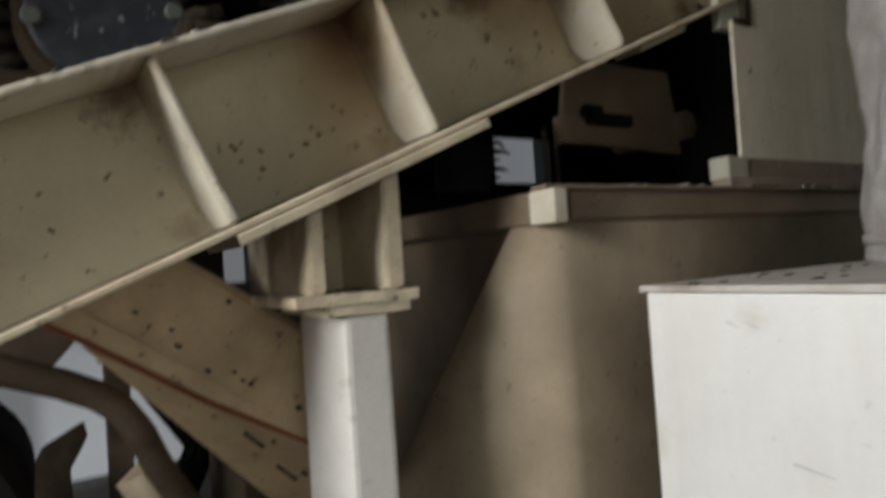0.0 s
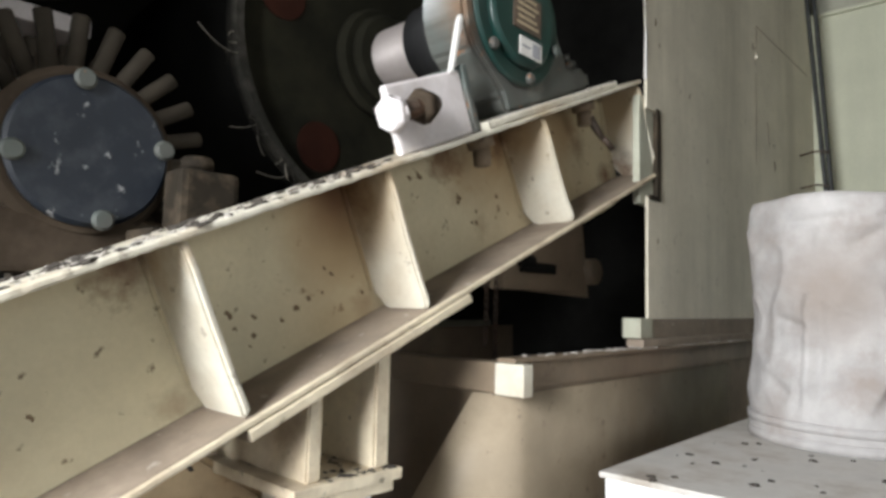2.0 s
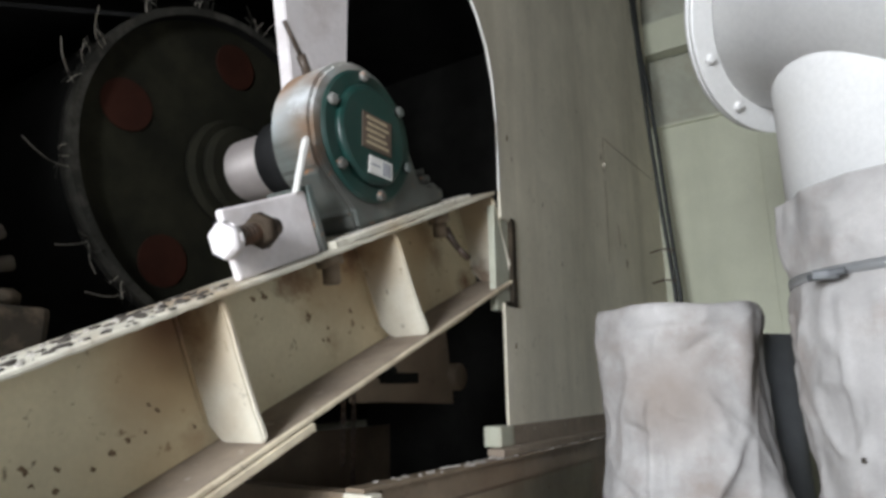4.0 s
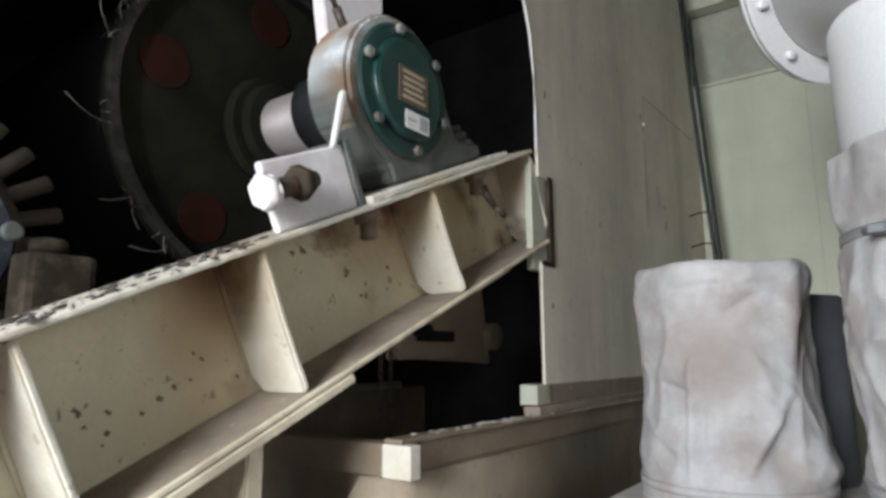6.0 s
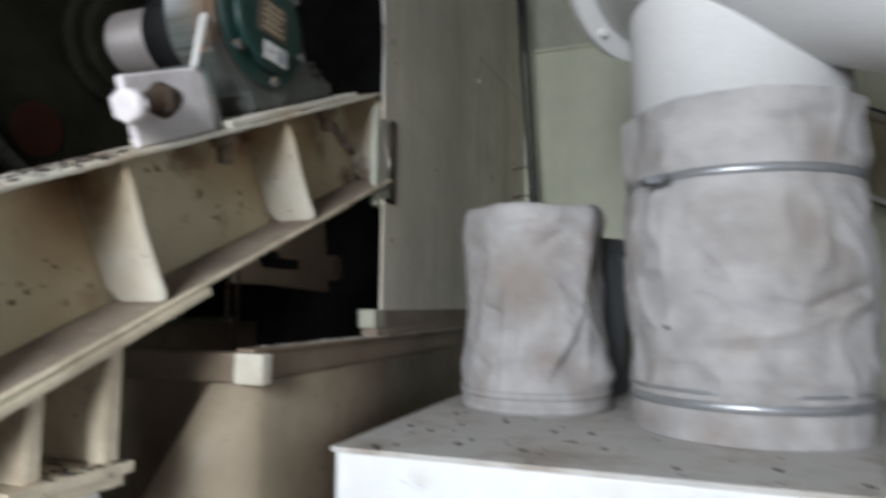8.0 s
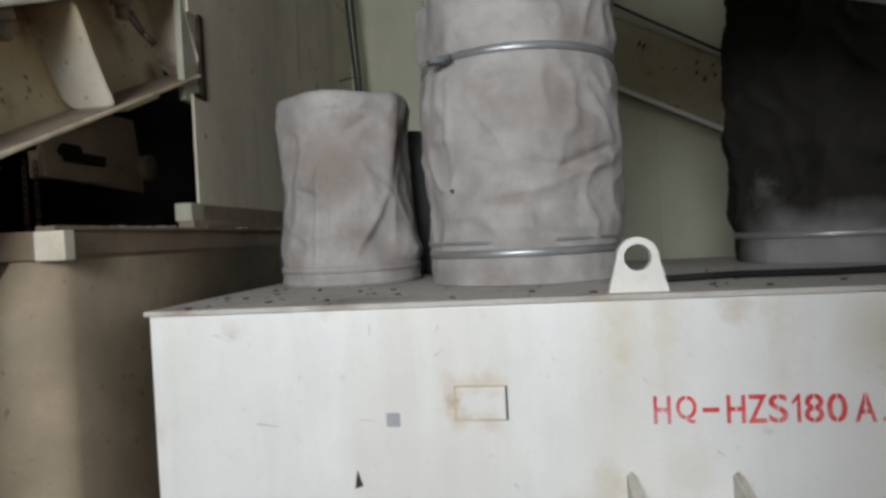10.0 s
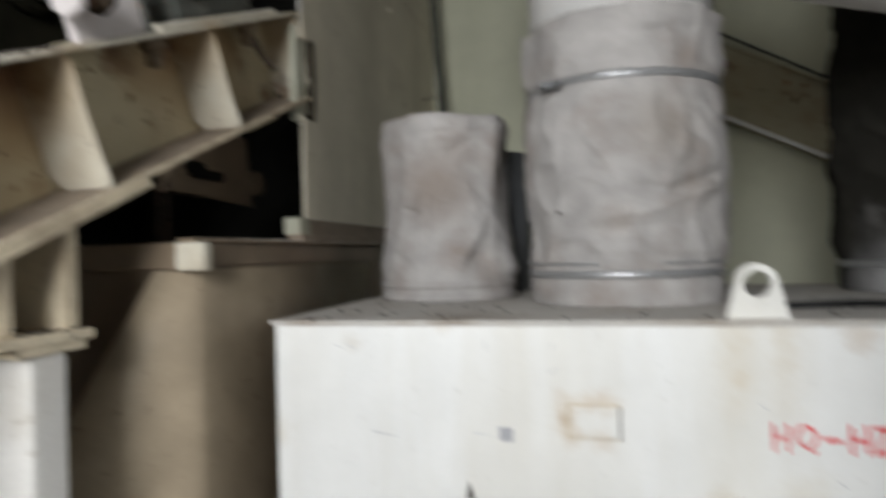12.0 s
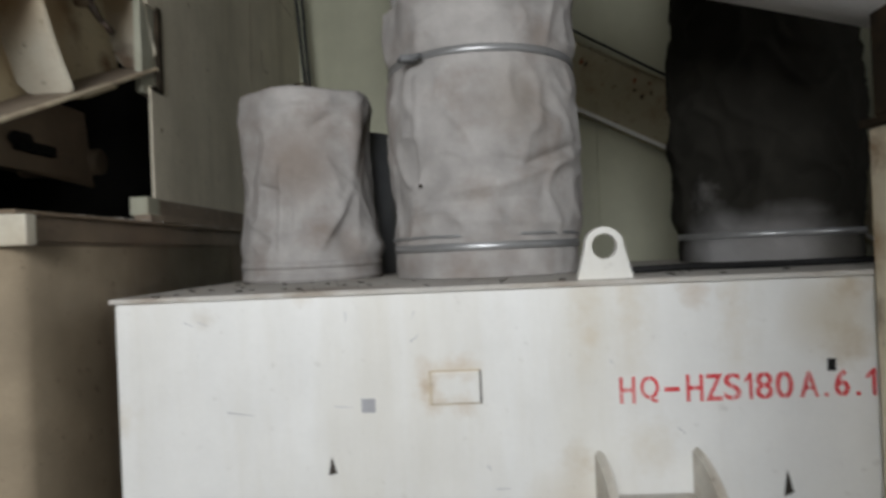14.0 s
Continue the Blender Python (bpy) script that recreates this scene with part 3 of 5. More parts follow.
def worn_slab(x0, x1, y0, y1, z0, z1, amp, seed):
    """A small plate with uneven, chipped edges."""
    bm = box(x0, x1, y0, y1, z0, z1, 0)
    bmesh.ops.subdivide_edges(bm, edges=bm.edges[:], cuts=9, use_grid_fill=True)
    for v in bm.verts:
        w = noise.noise_vector(v.co * 30 + Vector((seed, 0, 0)))
        v.co += Vector((w.x, w.y, 0.35 * w.z)) * amp
    return bm


def z_under(y):
    return 1.743 + (y + 0.259) * 0.4315 - 0.033 / CA


part("base_plate", worn_slab(-0.495, -0.206, -0.538, -0.322, 1.455, 1.473, 0.003, 5), M_BRKT, bracket)
for y0, y1 in ((-0.508, -0.480), (-0.372, -0.338)):
    part("upright_plate", prism([(y0, 1.4735), (y1, 1.4735), (y1, z_under(y1)), (y0, z_under(y0))], -0.565, -0.222, bev=0.004), M_BRKT, bracket)
part("back_plate", prism([(-0.479, 1.4735), (-0.373, 1.4735), (-0.373, z_under(-0.373)), (-0.479, z_under(-0.479))], -0.42, -0.408, bev=0.001), M_BEAM, bracket)

post = thing("support_post", "white painted square steel post under the bracket", "post")
part("tube", box(-0.425, -0.212, -0.459, -0.379, 0.012, 1.437, 0.010), M_POST, post)
part("cap_plate", worn_slab(-0.440, -0.209, -0.488, -0.340, 1.4375, 1.4545, 0.003, 6), M_BRKT, post, "tan cap plate crusted with dirt")
part("foot_plate", box(-0.47, -0.18, -0.53, -0.31, 0.0, 0.0115, 0.002), M_BRKT, post)

# ---- take-up block and bearing ----
block = thing("take_up_block", "pinkish white steel block with a large adjusting bolt", "block")
part("body", on_beam(box(-0.048, -0.030, 0.066, 0.284, 0.2745, 0.406, 0.006)), M_BLOCK, block)
part("end_plate", on_beam(box(-0.14, -0.022, 0.2845, 0.300, 0.2745, 0.414, 0.003)), M_HOUS, block)
_h, _bx = 0.352, 0.004
part("bolt_head", on_beam(join(cyl((_bx, 0.018, _h), (_bx, 0.046, _h), 0.033, 6, bev=0.004), cyl((_bx, 0.040, _h), (_bx, 0.045, _h), 0.030, 18))), M_BLOCK, block, "white painted hexagon bolt head")
part("bolt_shank", on_beam(cyl((_bx, 0.04, _h), (_bx, 0.15, _h), 0.0165, 18)), M_STEEL, block, "brown threaded shank")
for k in range(5):
    part("thread", on_beam(ring((_bx, 0.050 + 0.009 * k, _h), (_bx, 0.054 + 0.009 * k, _h), 0.0185, 0.016, 16)), M_STEEL, block)
part("lock_nut", on_beam(cyl((_bx, 0.100, _h), (_bx, 0.126, _h), 0.033, 6, bev=0.003)), M_MOTOR, block, "dusty brown lock nut")

AXY, AXZ = 0.035, 2.405     # drum axis
axis_s = ((AXY + 0.259) * CA + (AXZ - 1.743) * SA)
axis_h = (-(AXY + 0.259) * SA + (AXZ - 1.743) * CA)
bearing = thing("bearing_housing", "dark green pillow block bearing with chipped dusty paint", "bearing")
_prof = [(0.422, 0.2905), (axis_s + 0.29, 0.2905), (axis_s + 0.29, 0.335), (axis_s + 0.19, 0.355)]
_prof += [(axis_s + 0.182 * math.cos(a), axis_h + 0.182 * math.sin(a)) for a in (radians(d) for d in range(-15, 196, 10))]
_prof += [(0.422, 0.335)]
part("housing", on_beam(prism(_prof, -0.160, -0.034, bev=0.010)), M_HOUS, bearing, "grey dusted housing with blue and rusty patches")
part("cap", on_beam(join(cyl((-0.0335, axis_s, axis_h), (-0.019, axis_s, axis_h), 0.157, 48, bev=0.006), cyl((-0.019, axis_s, axis_h), (-0.004, axis_s, axis_h), 0.124, 48, r2=0.112, bev=0.004))), M_GREEN, bearing, "dark green round end cap")
for k in range(6):
    a = radians(20 + 60 * k)
    c, s2 = axis_s + 0.141 * math.cos(a), axis_h + 0.141 * math.sin(a)
    part("cap_bolt", on_beam(cyl((-0.019, c, s2), (-0.004, c, s2), 0.014, 6, bev=0.003)), M_HOUS, bearing)
part("foot_bolt", on_beam(join(cyl((-0.07, axis_s + 0.245, 0.3355), (-0.07, axis_s + 0.245, 0.347), 0.034, 20), cyl((-0.07, axis_s + 0.245, 0.347), (-0.07, axis_s + 0.245, 0.372), 0.026, 6, bev=0.003), cyl((-0.07, axis_s + 0.245, 0.372), (-0.07, axis_s + 0.245, 0.392), 0.014, 12))), M_HOUS, bearing)
part("grease_nipple", on_beam(join(cyl((-0.11, axis_s - 0.05, axis_h + 0.16), (-0.11, axis_s - 0.06, axis_h + 0.215), 0.011, 12), cyl((-0.11, axis_s - 0.06, axis_h + 0.215), (-0.11, axis_s - 0.085, axis_h + 0.29), 0.006, 10))), M_STEEL, bearing)
part("web_rib", prism([(-0.192, 2.212), (-0.180, 2.215), (-0.154, 2.335), (-0.160, 2.345), (-0.170, 2.333)], -0.244, -0.232, bev=0.003), M_POST, bearing, "pale scuffed rib")


def at_cap(y, z, w, h):
    """A thin label on the cap, upright in the world."""
    return box(BX - 0.0035, BX - 0.0015, y, y + w, z, z + h, 0)


lab = part("name_plate", at_cap(-0.012, 2.365, 0.105, 0.085), M_BROWN, bearing, "brown name plate with faded print")
for k in range(5):
    part("print_line", box(BX - 0.0015, BX - 0.0008, 0.004 * (k % 2), 0.082 - 0.007 * (k % 3), 2.376 + 0.015 * k, 2.383 + 0.015 * k, 0), M_GOLD, lab)
tag = part("sticker", at_cap(0.012, 2.309, 0.085, 0.042), M_POST, bearing, "white paper sticker with grey print")
part("print_block", box(BX - 0.0015, BX - 0.0008, 0.060, 0.090, 2.313, 2.346, 0), M_GREY, tag)
part("print_block", box(BX - 0.0015, BX - 0.0008, 0.018, 0.052, 2.328, 2.333, 0), M_GREY, tag)

# ---- head drum ----
drum = thing("head_drum", "dusty dark conveyor head drum with frayed lagging", "conveyor drum")
DX = -0.72
part("end_disc", cyl((DX - 0.012, AXY, AXZ), (DX, AXY, AXZ), 0.425, 72), M_DRUM, drum, "dusty end disc darkened for the shade in the casing")
part("shell", ring((DX - 0.75, AXY, AXZ), (DX + 0.03, AXY, AXZ), 0.440, 0.424, 72), M_LAGSHADE, drum, "rubber lagging blackened for the shade in the casing")
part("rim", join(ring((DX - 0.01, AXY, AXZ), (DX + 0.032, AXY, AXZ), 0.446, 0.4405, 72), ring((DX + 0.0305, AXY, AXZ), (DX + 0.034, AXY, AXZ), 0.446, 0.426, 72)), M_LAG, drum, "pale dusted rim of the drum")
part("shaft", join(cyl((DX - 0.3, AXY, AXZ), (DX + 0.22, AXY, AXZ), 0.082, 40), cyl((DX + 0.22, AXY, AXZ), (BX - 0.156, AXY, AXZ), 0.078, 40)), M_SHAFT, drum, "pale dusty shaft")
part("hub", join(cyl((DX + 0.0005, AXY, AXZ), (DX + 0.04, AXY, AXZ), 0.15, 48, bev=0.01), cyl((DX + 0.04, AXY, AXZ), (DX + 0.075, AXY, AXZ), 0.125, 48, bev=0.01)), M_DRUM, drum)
part("seal", join(ring((BX - 0.30, AXY, AXZ), (BX - 0.157, AXY, AXZ), 0.100, 0.079, 40), ring((BX - 0.215, AXY, AXZ), (BX - 0.205, AXY, AXZ), 0.104, 0.099, 40)), M_RUBBER, drum, "black rubber shaft seal")
for k in range(5):
    a = radians(163 + 72 * k)
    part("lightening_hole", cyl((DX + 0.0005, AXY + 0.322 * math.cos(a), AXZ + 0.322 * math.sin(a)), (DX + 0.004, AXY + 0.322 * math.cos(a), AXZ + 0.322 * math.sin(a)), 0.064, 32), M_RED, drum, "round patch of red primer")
rng = random.Random(3)


def fray(a, ln):
    """One thin bent thread of worn cord standing off the rim."""
    x, b, pts = DX + 0.034 - rng.uniform(0, 0.03), rng.uniform(-0.25, 0.35), []
    for k in range(5):
        u = k / 4
        aa, rr = a + b * u * u * ln / 0.12, 0.435 + ln * u
        pts.append((x + 0.03 * u * rng.uniform(0.5, 1.2), AXY + rr * math.cos(aa), AXZ + rr * math.sin(aa)))
    return rod(pts, rng.uniform(0.0007, 0.0014), 5)


for k in range(17):
    a0 = 2 * math.pi * k / 17 + rng.uniform(-0.1, 0.1)
    for j in range(9):
        part("frayed_strand", fray(a0 + rng.uniform(-0.07, 0.07), rng.uniform(0.03, 0.05) if j else rng.uniform(0.07, 0.12)), M_BRUSH if j % 3 == 0 else M_LAG, drum)

belt = thing("belt_scraper_plate", "tall pale steel plate standing above the bearing", "plate")
part("plate", prism([(-0.03, 2.545), (0.165, 2.545), (0.166, 3.10), (0.165, 3.45), (-0.17, 3.45), (-0.080, 2.83)], -0.46, -0.42, bev=0.003), M_BLOCK, belt)

# ---- brush roller behind the channel ----
roller = thing("brush_roller", "dusty roller brush with a blue black bearing cap", "roller")
RY, RZ, RX = -0.746, 1.985, -0.50
part("cap", join(cyl((RX - 0.02, RY, RZ), (RX, RY, RZ), 0.123, 40, bev=0.006)), M_BLUE, roller, "scratched blue black cap")
part("bearing_body", join(cyl((RX - 0.09, RY, RZ), (RX - 0.0205, RY, RZ), 0.142, 40, bev=0.01), box(RX - 0.09, RX - 0.03, RY - 0.2, RY + 0.2, RZ - 0.2, RZ - 0.10, 0.01)), M_MOTOR, roller, "brown dusty flange bearing")
for k in range(4):
    a = radians(10 + 90 * k)
    part("cap_bolt", cyl((RX, RY + 0.113 * math.cos(a), RZ + 0.113 * math.sin(a)), (RX + 0.014, RY + 0.113 * math.cos(a), RZ + 0.113 * math.sin(a)), 0.017, 16, bev=0.004), M_HOUS, roller)
part("core", cyl((RX - 0.95, RY + 0.0, RZ + 0.02), (RX - 0.09, RY, RZ + 0.02), 0.13, 32), M_MOTOR, roller)
for k in range(24):
    a = 2 * math.pi * k / 24
    for j, x in enumerate((RX - 0.13, RX - 0.30)):
        aa = a + j * 0.13
        p0 = Vector((x, RY + 0.12 * math.cos(aa), RZ + 0.02 + 0.12 * math.sin(aa)))
        p1 = Vector((x + 0.03, RY + 0.235 * math.cos(aa), RZ + 0.02 + 0.235 * math.sin(aa)))
        part("tuft", cyl(p0, p1, 0.0150, 10, bev=0.003), M_TUFT, roller)
nut = thing("bearing_bolt", "brown bolt and nut standing on the channel behind the roller", "bolt")
part("washer_block", box(-0.47, -0.40, -0.645, -0.540, 1.86, 1.966, 0.012), M_BOLTD, nut)
part("hexagon_nut", cyl((-0.44, -0.60, 1.9665), (-0.44, -0.60, 1.990), 0.030, 6, bev=0.004), M_BOLTD, nut)
part("support", box(-0.47, -0.372, -0.70, -0.52, 1.62, 1.8595, 0.006), M_BOLTD, nut)

# ---- scraper arm under the drum ----
scr = thing("belt_cleaner", "tan steel belt cleaner arm with a hanging chain", "belt cleaner")
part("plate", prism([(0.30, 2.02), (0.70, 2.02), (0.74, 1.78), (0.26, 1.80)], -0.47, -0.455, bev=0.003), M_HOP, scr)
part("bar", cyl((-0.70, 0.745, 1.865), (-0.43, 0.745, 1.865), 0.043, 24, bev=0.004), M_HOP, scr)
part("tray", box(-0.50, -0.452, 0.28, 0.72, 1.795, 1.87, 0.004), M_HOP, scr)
part("clip", join(box(-0.4505, -0.43, 0.35, 0.51, 1.845, 1.875, 0.004), cyl((-0.43, 0.33, 1.875), (-0.43, 0.38, 1.875), 0.018, 12)), M_DARK, scr)


def chain(x, y, z0, z1, n):
    for k in range(n):
        z = z0 + (z1 - z0) * k / (n - 1)
        pts = []
        for i in range(9):
            a = 2 * math.pi * i / 8
            u, w = 0.006 * math.cos(a), 0.014 * math.sin(a)
            pts.append((x + (u if k % 2 else 0), y + (0 if k % 2 else u), z + w))
        part("chain_link", rod(pts, 0.0022, 6), M_STEEL, scr)


chain(-0.44, 0.232, 1.82, 1.60, 13)
chain(-0.45, 0.205, 1.82, 1.66, 9)

flap = thing("rubber_skirt", "torn black rubber skirt with ragged fingers", "rubber skirt")
_rf = random.Random(21)
part("sheet", box(-0.995, -0.985, 0.22, 0.43, 1.74, 2.10, 0.002), M_RUBBER, flap)
for k in range(9):
    z0, ln = 1.775 + 0.030 * k, _rf.uniform(0.04, 0.12)
    part("torn_finger", prism([(0.425, z0), (0.43 + ln * 0.6, z0 + 0.008), (0.43 + ln, z0 + _rf.uniform(-0.012, 0.02)), (0.43 + ln * 0.7, z0 + 0.018), (0.425, z0 + 0.028)], -0.993, -0.987), M_RUBBER, flap)

# ---- receiving hopper ----
hopper = thing("receiving_hopper", "brown stained tan steel hopper with a welded rim bar", "hopper")


def wall_outline(off, n=8):
    """The plan of the near corner, off metres inside the outer face."""
    r = 0.035
    pts = [(-1.62, -0.03 + off)]
    for k in range(n + 1):
        a = radians(-90 + 90 * k / n)
        pts.append((-0.18 - r + (r - off) * math.cos(a), -0.03 + r + (r - off) * math.sin(a)))
    return pts + [(-0.18 - off, 1.9)]


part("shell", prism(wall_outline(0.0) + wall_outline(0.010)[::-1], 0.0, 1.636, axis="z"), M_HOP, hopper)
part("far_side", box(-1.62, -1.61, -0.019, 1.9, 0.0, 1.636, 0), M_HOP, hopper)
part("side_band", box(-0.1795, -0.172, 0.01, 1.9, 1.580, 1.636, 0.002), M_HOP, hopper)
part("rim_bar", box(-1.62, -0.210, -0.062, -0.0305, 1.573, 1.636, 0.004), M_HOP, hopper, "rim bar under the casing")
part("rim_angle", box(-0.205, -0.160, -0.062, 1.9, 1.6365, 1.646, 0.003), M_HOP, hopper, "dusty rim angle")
# plate cut to the hopper face's lit part; its diagonal edge is a shadow edge
bm = bmesh.new()
_rows = []
for k in range(9):
    z = 1.571 - k * 0.19
    f = (1.571 - z) / 0.771
    e = (-0.262 - 0.318 * f, -0.070 - 0.290 * f)
    bulge = 0.012 * math.sin(math.pi * min(1.0, f))
    mx, my = (-0.181 + e[0]) / 2 + bulge, (-0.034 + e[1]) / 2 - bulge
    _rows.append([bm.verts.new((x, y, z)) for x, y in ((-0.1778, 1.20), (-0.1778, 0.005), (-0.1828, -0.0142), (-0.1966, -0.0345), (mx, my), e, (e[0] - 0.005, e[1] + 0.007), (mx - 0.005, my + 0.007), (-0.1985, -0.0303), (-0.1815, 1.20))])
for r0, r1 in zip(_rows, _rows[1:]):
    for i in range(10):
        bm.faces.new((r0[i], r0[(i + 1) % 10], r1[(i + 1) % 10], r1[i])).smooth = i < 5
bm.faces.new(_rows[0])
bm.faces.new(_rows[-1][::-1])
bmesh.ops.recalc_face_normals(bm, faces=bm.faces)
part("wing_plate", bm, M_TANLIT, hopper, "added tan plate shaped to the lit part of the hopper face")
part("lug_end", box(-0.2095, -0.138, -0.064, -0.0305, 1.571, 1.636, 0.004), M_STIFF, hopper, "pale scraped end of the rim bar")

SCRIBES = ((1.655, 2.727, 1.637, 2.345), (1.670, 2.936, 1.647, 2.763), (1.670, 2.936, 2.486, 2.956), (1.800, 2.553, 1.820, 2.447))

# ---- side casing plate with the round cut-out ----
plate = thing("casing_side", "grey green painted casing plate with a round cut-out", "steel plate")
_arc = [(0.635, 1.722), (0.637, 2.075), (0.70, 2.075), (0.70, 2.335), (0.632, 2.335), (0.63, 2.42), (0.635, 2.56), (0.63, 2.66), (0.612, 2.78), (0.58, 2.88), (0.53, 2.96), (0.462, 3.03), (0.38, 3.10), (0.25, 3.17), (0.0, 3.24), (-0.4, 3.27), (-1.6, 3.27), (-1.6, 4.58), (1.66, 4.58), (1.66, 1.722)]
part("sheet", prism(_arc, -0.213, -0.205), M_PLATE, plate)
part("second_sheet", box(-0.217, -0.2055, 1.6605, 2.597, 1.722, 4.58, 0.002), M_PLATE, plate)
part("edge_trim", rod([(-0.207, p[0] - 0.003, p[1]) for p in _arc[5:16]], 0.005, 8), M_POST, plate, "pale cut edge")
_rm = random.Random(29)
for y, z, w in ((0.692, 2.612, 0.012), (0.72, 2.55, 0.007), (1.10, 2.262, 0.007), (1.894, 2.382, 0.016), (1.885, 2.47, 0.010), (1.62, 2.83, 0.014), (0.70, 1.95, 0.008), (1.35, 2.95, 0.007), (2.05, 2.2, 0.010), (0.95, 2.45, 0.006)):
    pts = [(y + 0.6 * w * _rm.uniform(0.4, 1.2) * math.cos(a), z + 1.4 * w * _rm.uniform(0.4, 1.2) * math.sin(a)) for a in (2 * math.pi * i / 9 for i in range(9))]
    part("paint_chip", prism(pts, -0.2048, -0.2040), M_CHIP, plate, "brown chip in the grey green paint")
part("foot_angle", join(box(-0.215, -0.165, 0.52, 2.597, 1.648, 1.668, 0.003), box(-0.2045, -0.196, 0.60, 2.597, 1.6685, 1.722, 0.002)), M_FLANGE, plate, "dusty foot angle")
part("stop_block", box(-0.245, -0.190, 0.555, 0.634, 1.6685, 1.724, 0.004), M_WALLD, plate)
part("notch_sealant", join(box(-0.217, -0.199, 0.687, 0.716, 2.066, 2.345, 0.003), box(-0.217, -0.199, 0.638, 0.6865, 2.066, 2.080, 0.003)), M_BOLTD, plate, "grimy sealant round the notch")
part("backing_patch", box(-0.235, -0.2135, 0.60, 0.735, 2.05, 2.37, 0.002), M_WALLD, plate, "grey backing piece behind the notch")
for y0, z0, y1, z1 in SCRIBES:
    part("scratch_line", rod([(-0.2052, y0, z0), (-0.2052, y1, z1)], 0.0016, 5), M_CHIP, plate)
for z in (2.80,):
    part("hinge_pin", cyl((-0.205, 1.655, z), (-0.196, 1.655, z), 0.011, 10), M_PLATE, plate)

# near-black sheets put in for the deep shade round the drum
casing = thing("drum_casing", "steel casing coloured near black for the shade behind the drum", "casing")
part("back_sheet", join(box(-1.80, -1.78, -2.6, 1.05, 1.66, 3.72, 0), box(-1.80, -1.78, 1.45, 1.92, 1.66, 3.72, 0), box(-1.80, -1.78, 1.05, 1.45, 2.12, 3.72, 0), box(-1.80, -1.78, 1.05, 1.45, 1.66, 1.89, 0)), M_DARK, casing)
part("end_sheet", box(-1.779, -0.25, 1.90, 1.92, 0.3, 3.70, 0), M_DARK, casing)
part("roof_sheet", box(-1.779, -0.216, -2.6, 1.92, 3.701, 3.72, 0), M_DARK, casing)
# unseen sheet, added to keep the front daylight off the drum
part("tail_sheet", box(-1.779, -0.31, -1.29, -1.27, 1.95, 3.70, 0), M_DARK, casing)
part("guide_strip", box(-1.779, -0.98, -0.80, -0.61, 2.345, 2.385, 0.004), M_BLOCK, casing, "pale guide strip")
part("belt_run", moved(box(-1.5, -0.75, -1.35, 0.0, -0.01, 0.0, 0), Matrix.Translation((0, AXY - 0.12, AXZ + 0.43)) @ Matrix.Rotation(A, 4, "X")), M_RUBBER, casing)

# ---- chute under the frame, pipework and struts at the low side ----
chute = thing("side_chute", "tan painted inclined chute with a rusty seam", "chute")


def hull(points, bev):
    bm = bmesh.new()
    for p in points:
        bm.verts.new(p)
    bmesh.ops.convex_hull(bm, input=bm.verts)
    bmesh.ops.dissolve_limit(bm, angle_limit=0.01, verts=bm.verts, edges=bm.edges)
    bmesh.ops.bevel(bm, geom=bm.edges[:], offset=bev, segments=2, affect="EDGES")
    return bm


part("body", hull([(x, y, z) for x in (-0.45, -0.60) for y, z in ((-1.02, 1.802), (-0.335, 1.326), (-1.05, 1.573), (-0.335, 1.118))], 0.006), M_CHUTE, chute)
part("lower_plate", hull([(x, y, z) for x in (-0.4512, -0.47) for y, z in ((-0.815, 1.418), (-0.335, 1.114))] + [(x, y, z) for x in (-0.75, -0.756) for y, z in ((-0.70, 1.345), (-0.572, 1.182), (-0.412, 0.993), (-0.335, 0.88))], 0.003), M_CHUTE, chute, "tan lower plate turned in under the seam")
part("seam", rod([(-0.4485, -1.05, 1.573), (-0.4485, -0.808, 1.422), (-0.4485, -0.625, 1.294), (-0.4485, -0.439, 1.183), (-0.4485, -0.335, 1.122)], 0.0045, 8), M_RUSTRED, chute, "red rusty seam")
part("hem", rod([(-0.454, -1.02, 1.803), (-0.454, -0.335, 1.327)], 0.006, 8), M_CHUTE, chute)
part("folded_lip", prism([(-1.04, 1.640), (-0.833, 1.490), (-0.459, 1.218), (-0.335, 1.148), (-0.335, 1.126), (-0.439, 1.189), (-0.625, 1.301), (-0.808, 1.430), (-1.05, 1.580)], -0.4515, -0.441, bev=0.003), M_CHUTE, chute, "pale folded lip above the seam")
# dark bar added for the shaded gap along the chute's underside
part("under_rib", rod([(-0.79, -0.74, 1.39), (-0.79, -0.685, 1.30), (-0.79, -0.595, 1.155), (-0.79, -0.60, 1.085)], 0.022, 8), M_DARK, chute, "dark bar standing for the shaded gap under the chute")
for y, z in ((-0.546, 1.208), (-0.489, 1.135)):
    part("slot", prism([(y - 0.017, z + 0.014), (y - 0.012, z + 0.017), (y + 0.019, z - 0.012), (y + 0.013, z - 0.016)], -0.475, -0.452), M_DARK, chute, "dark slot cut in the plate")
_rp = random.Random(5)
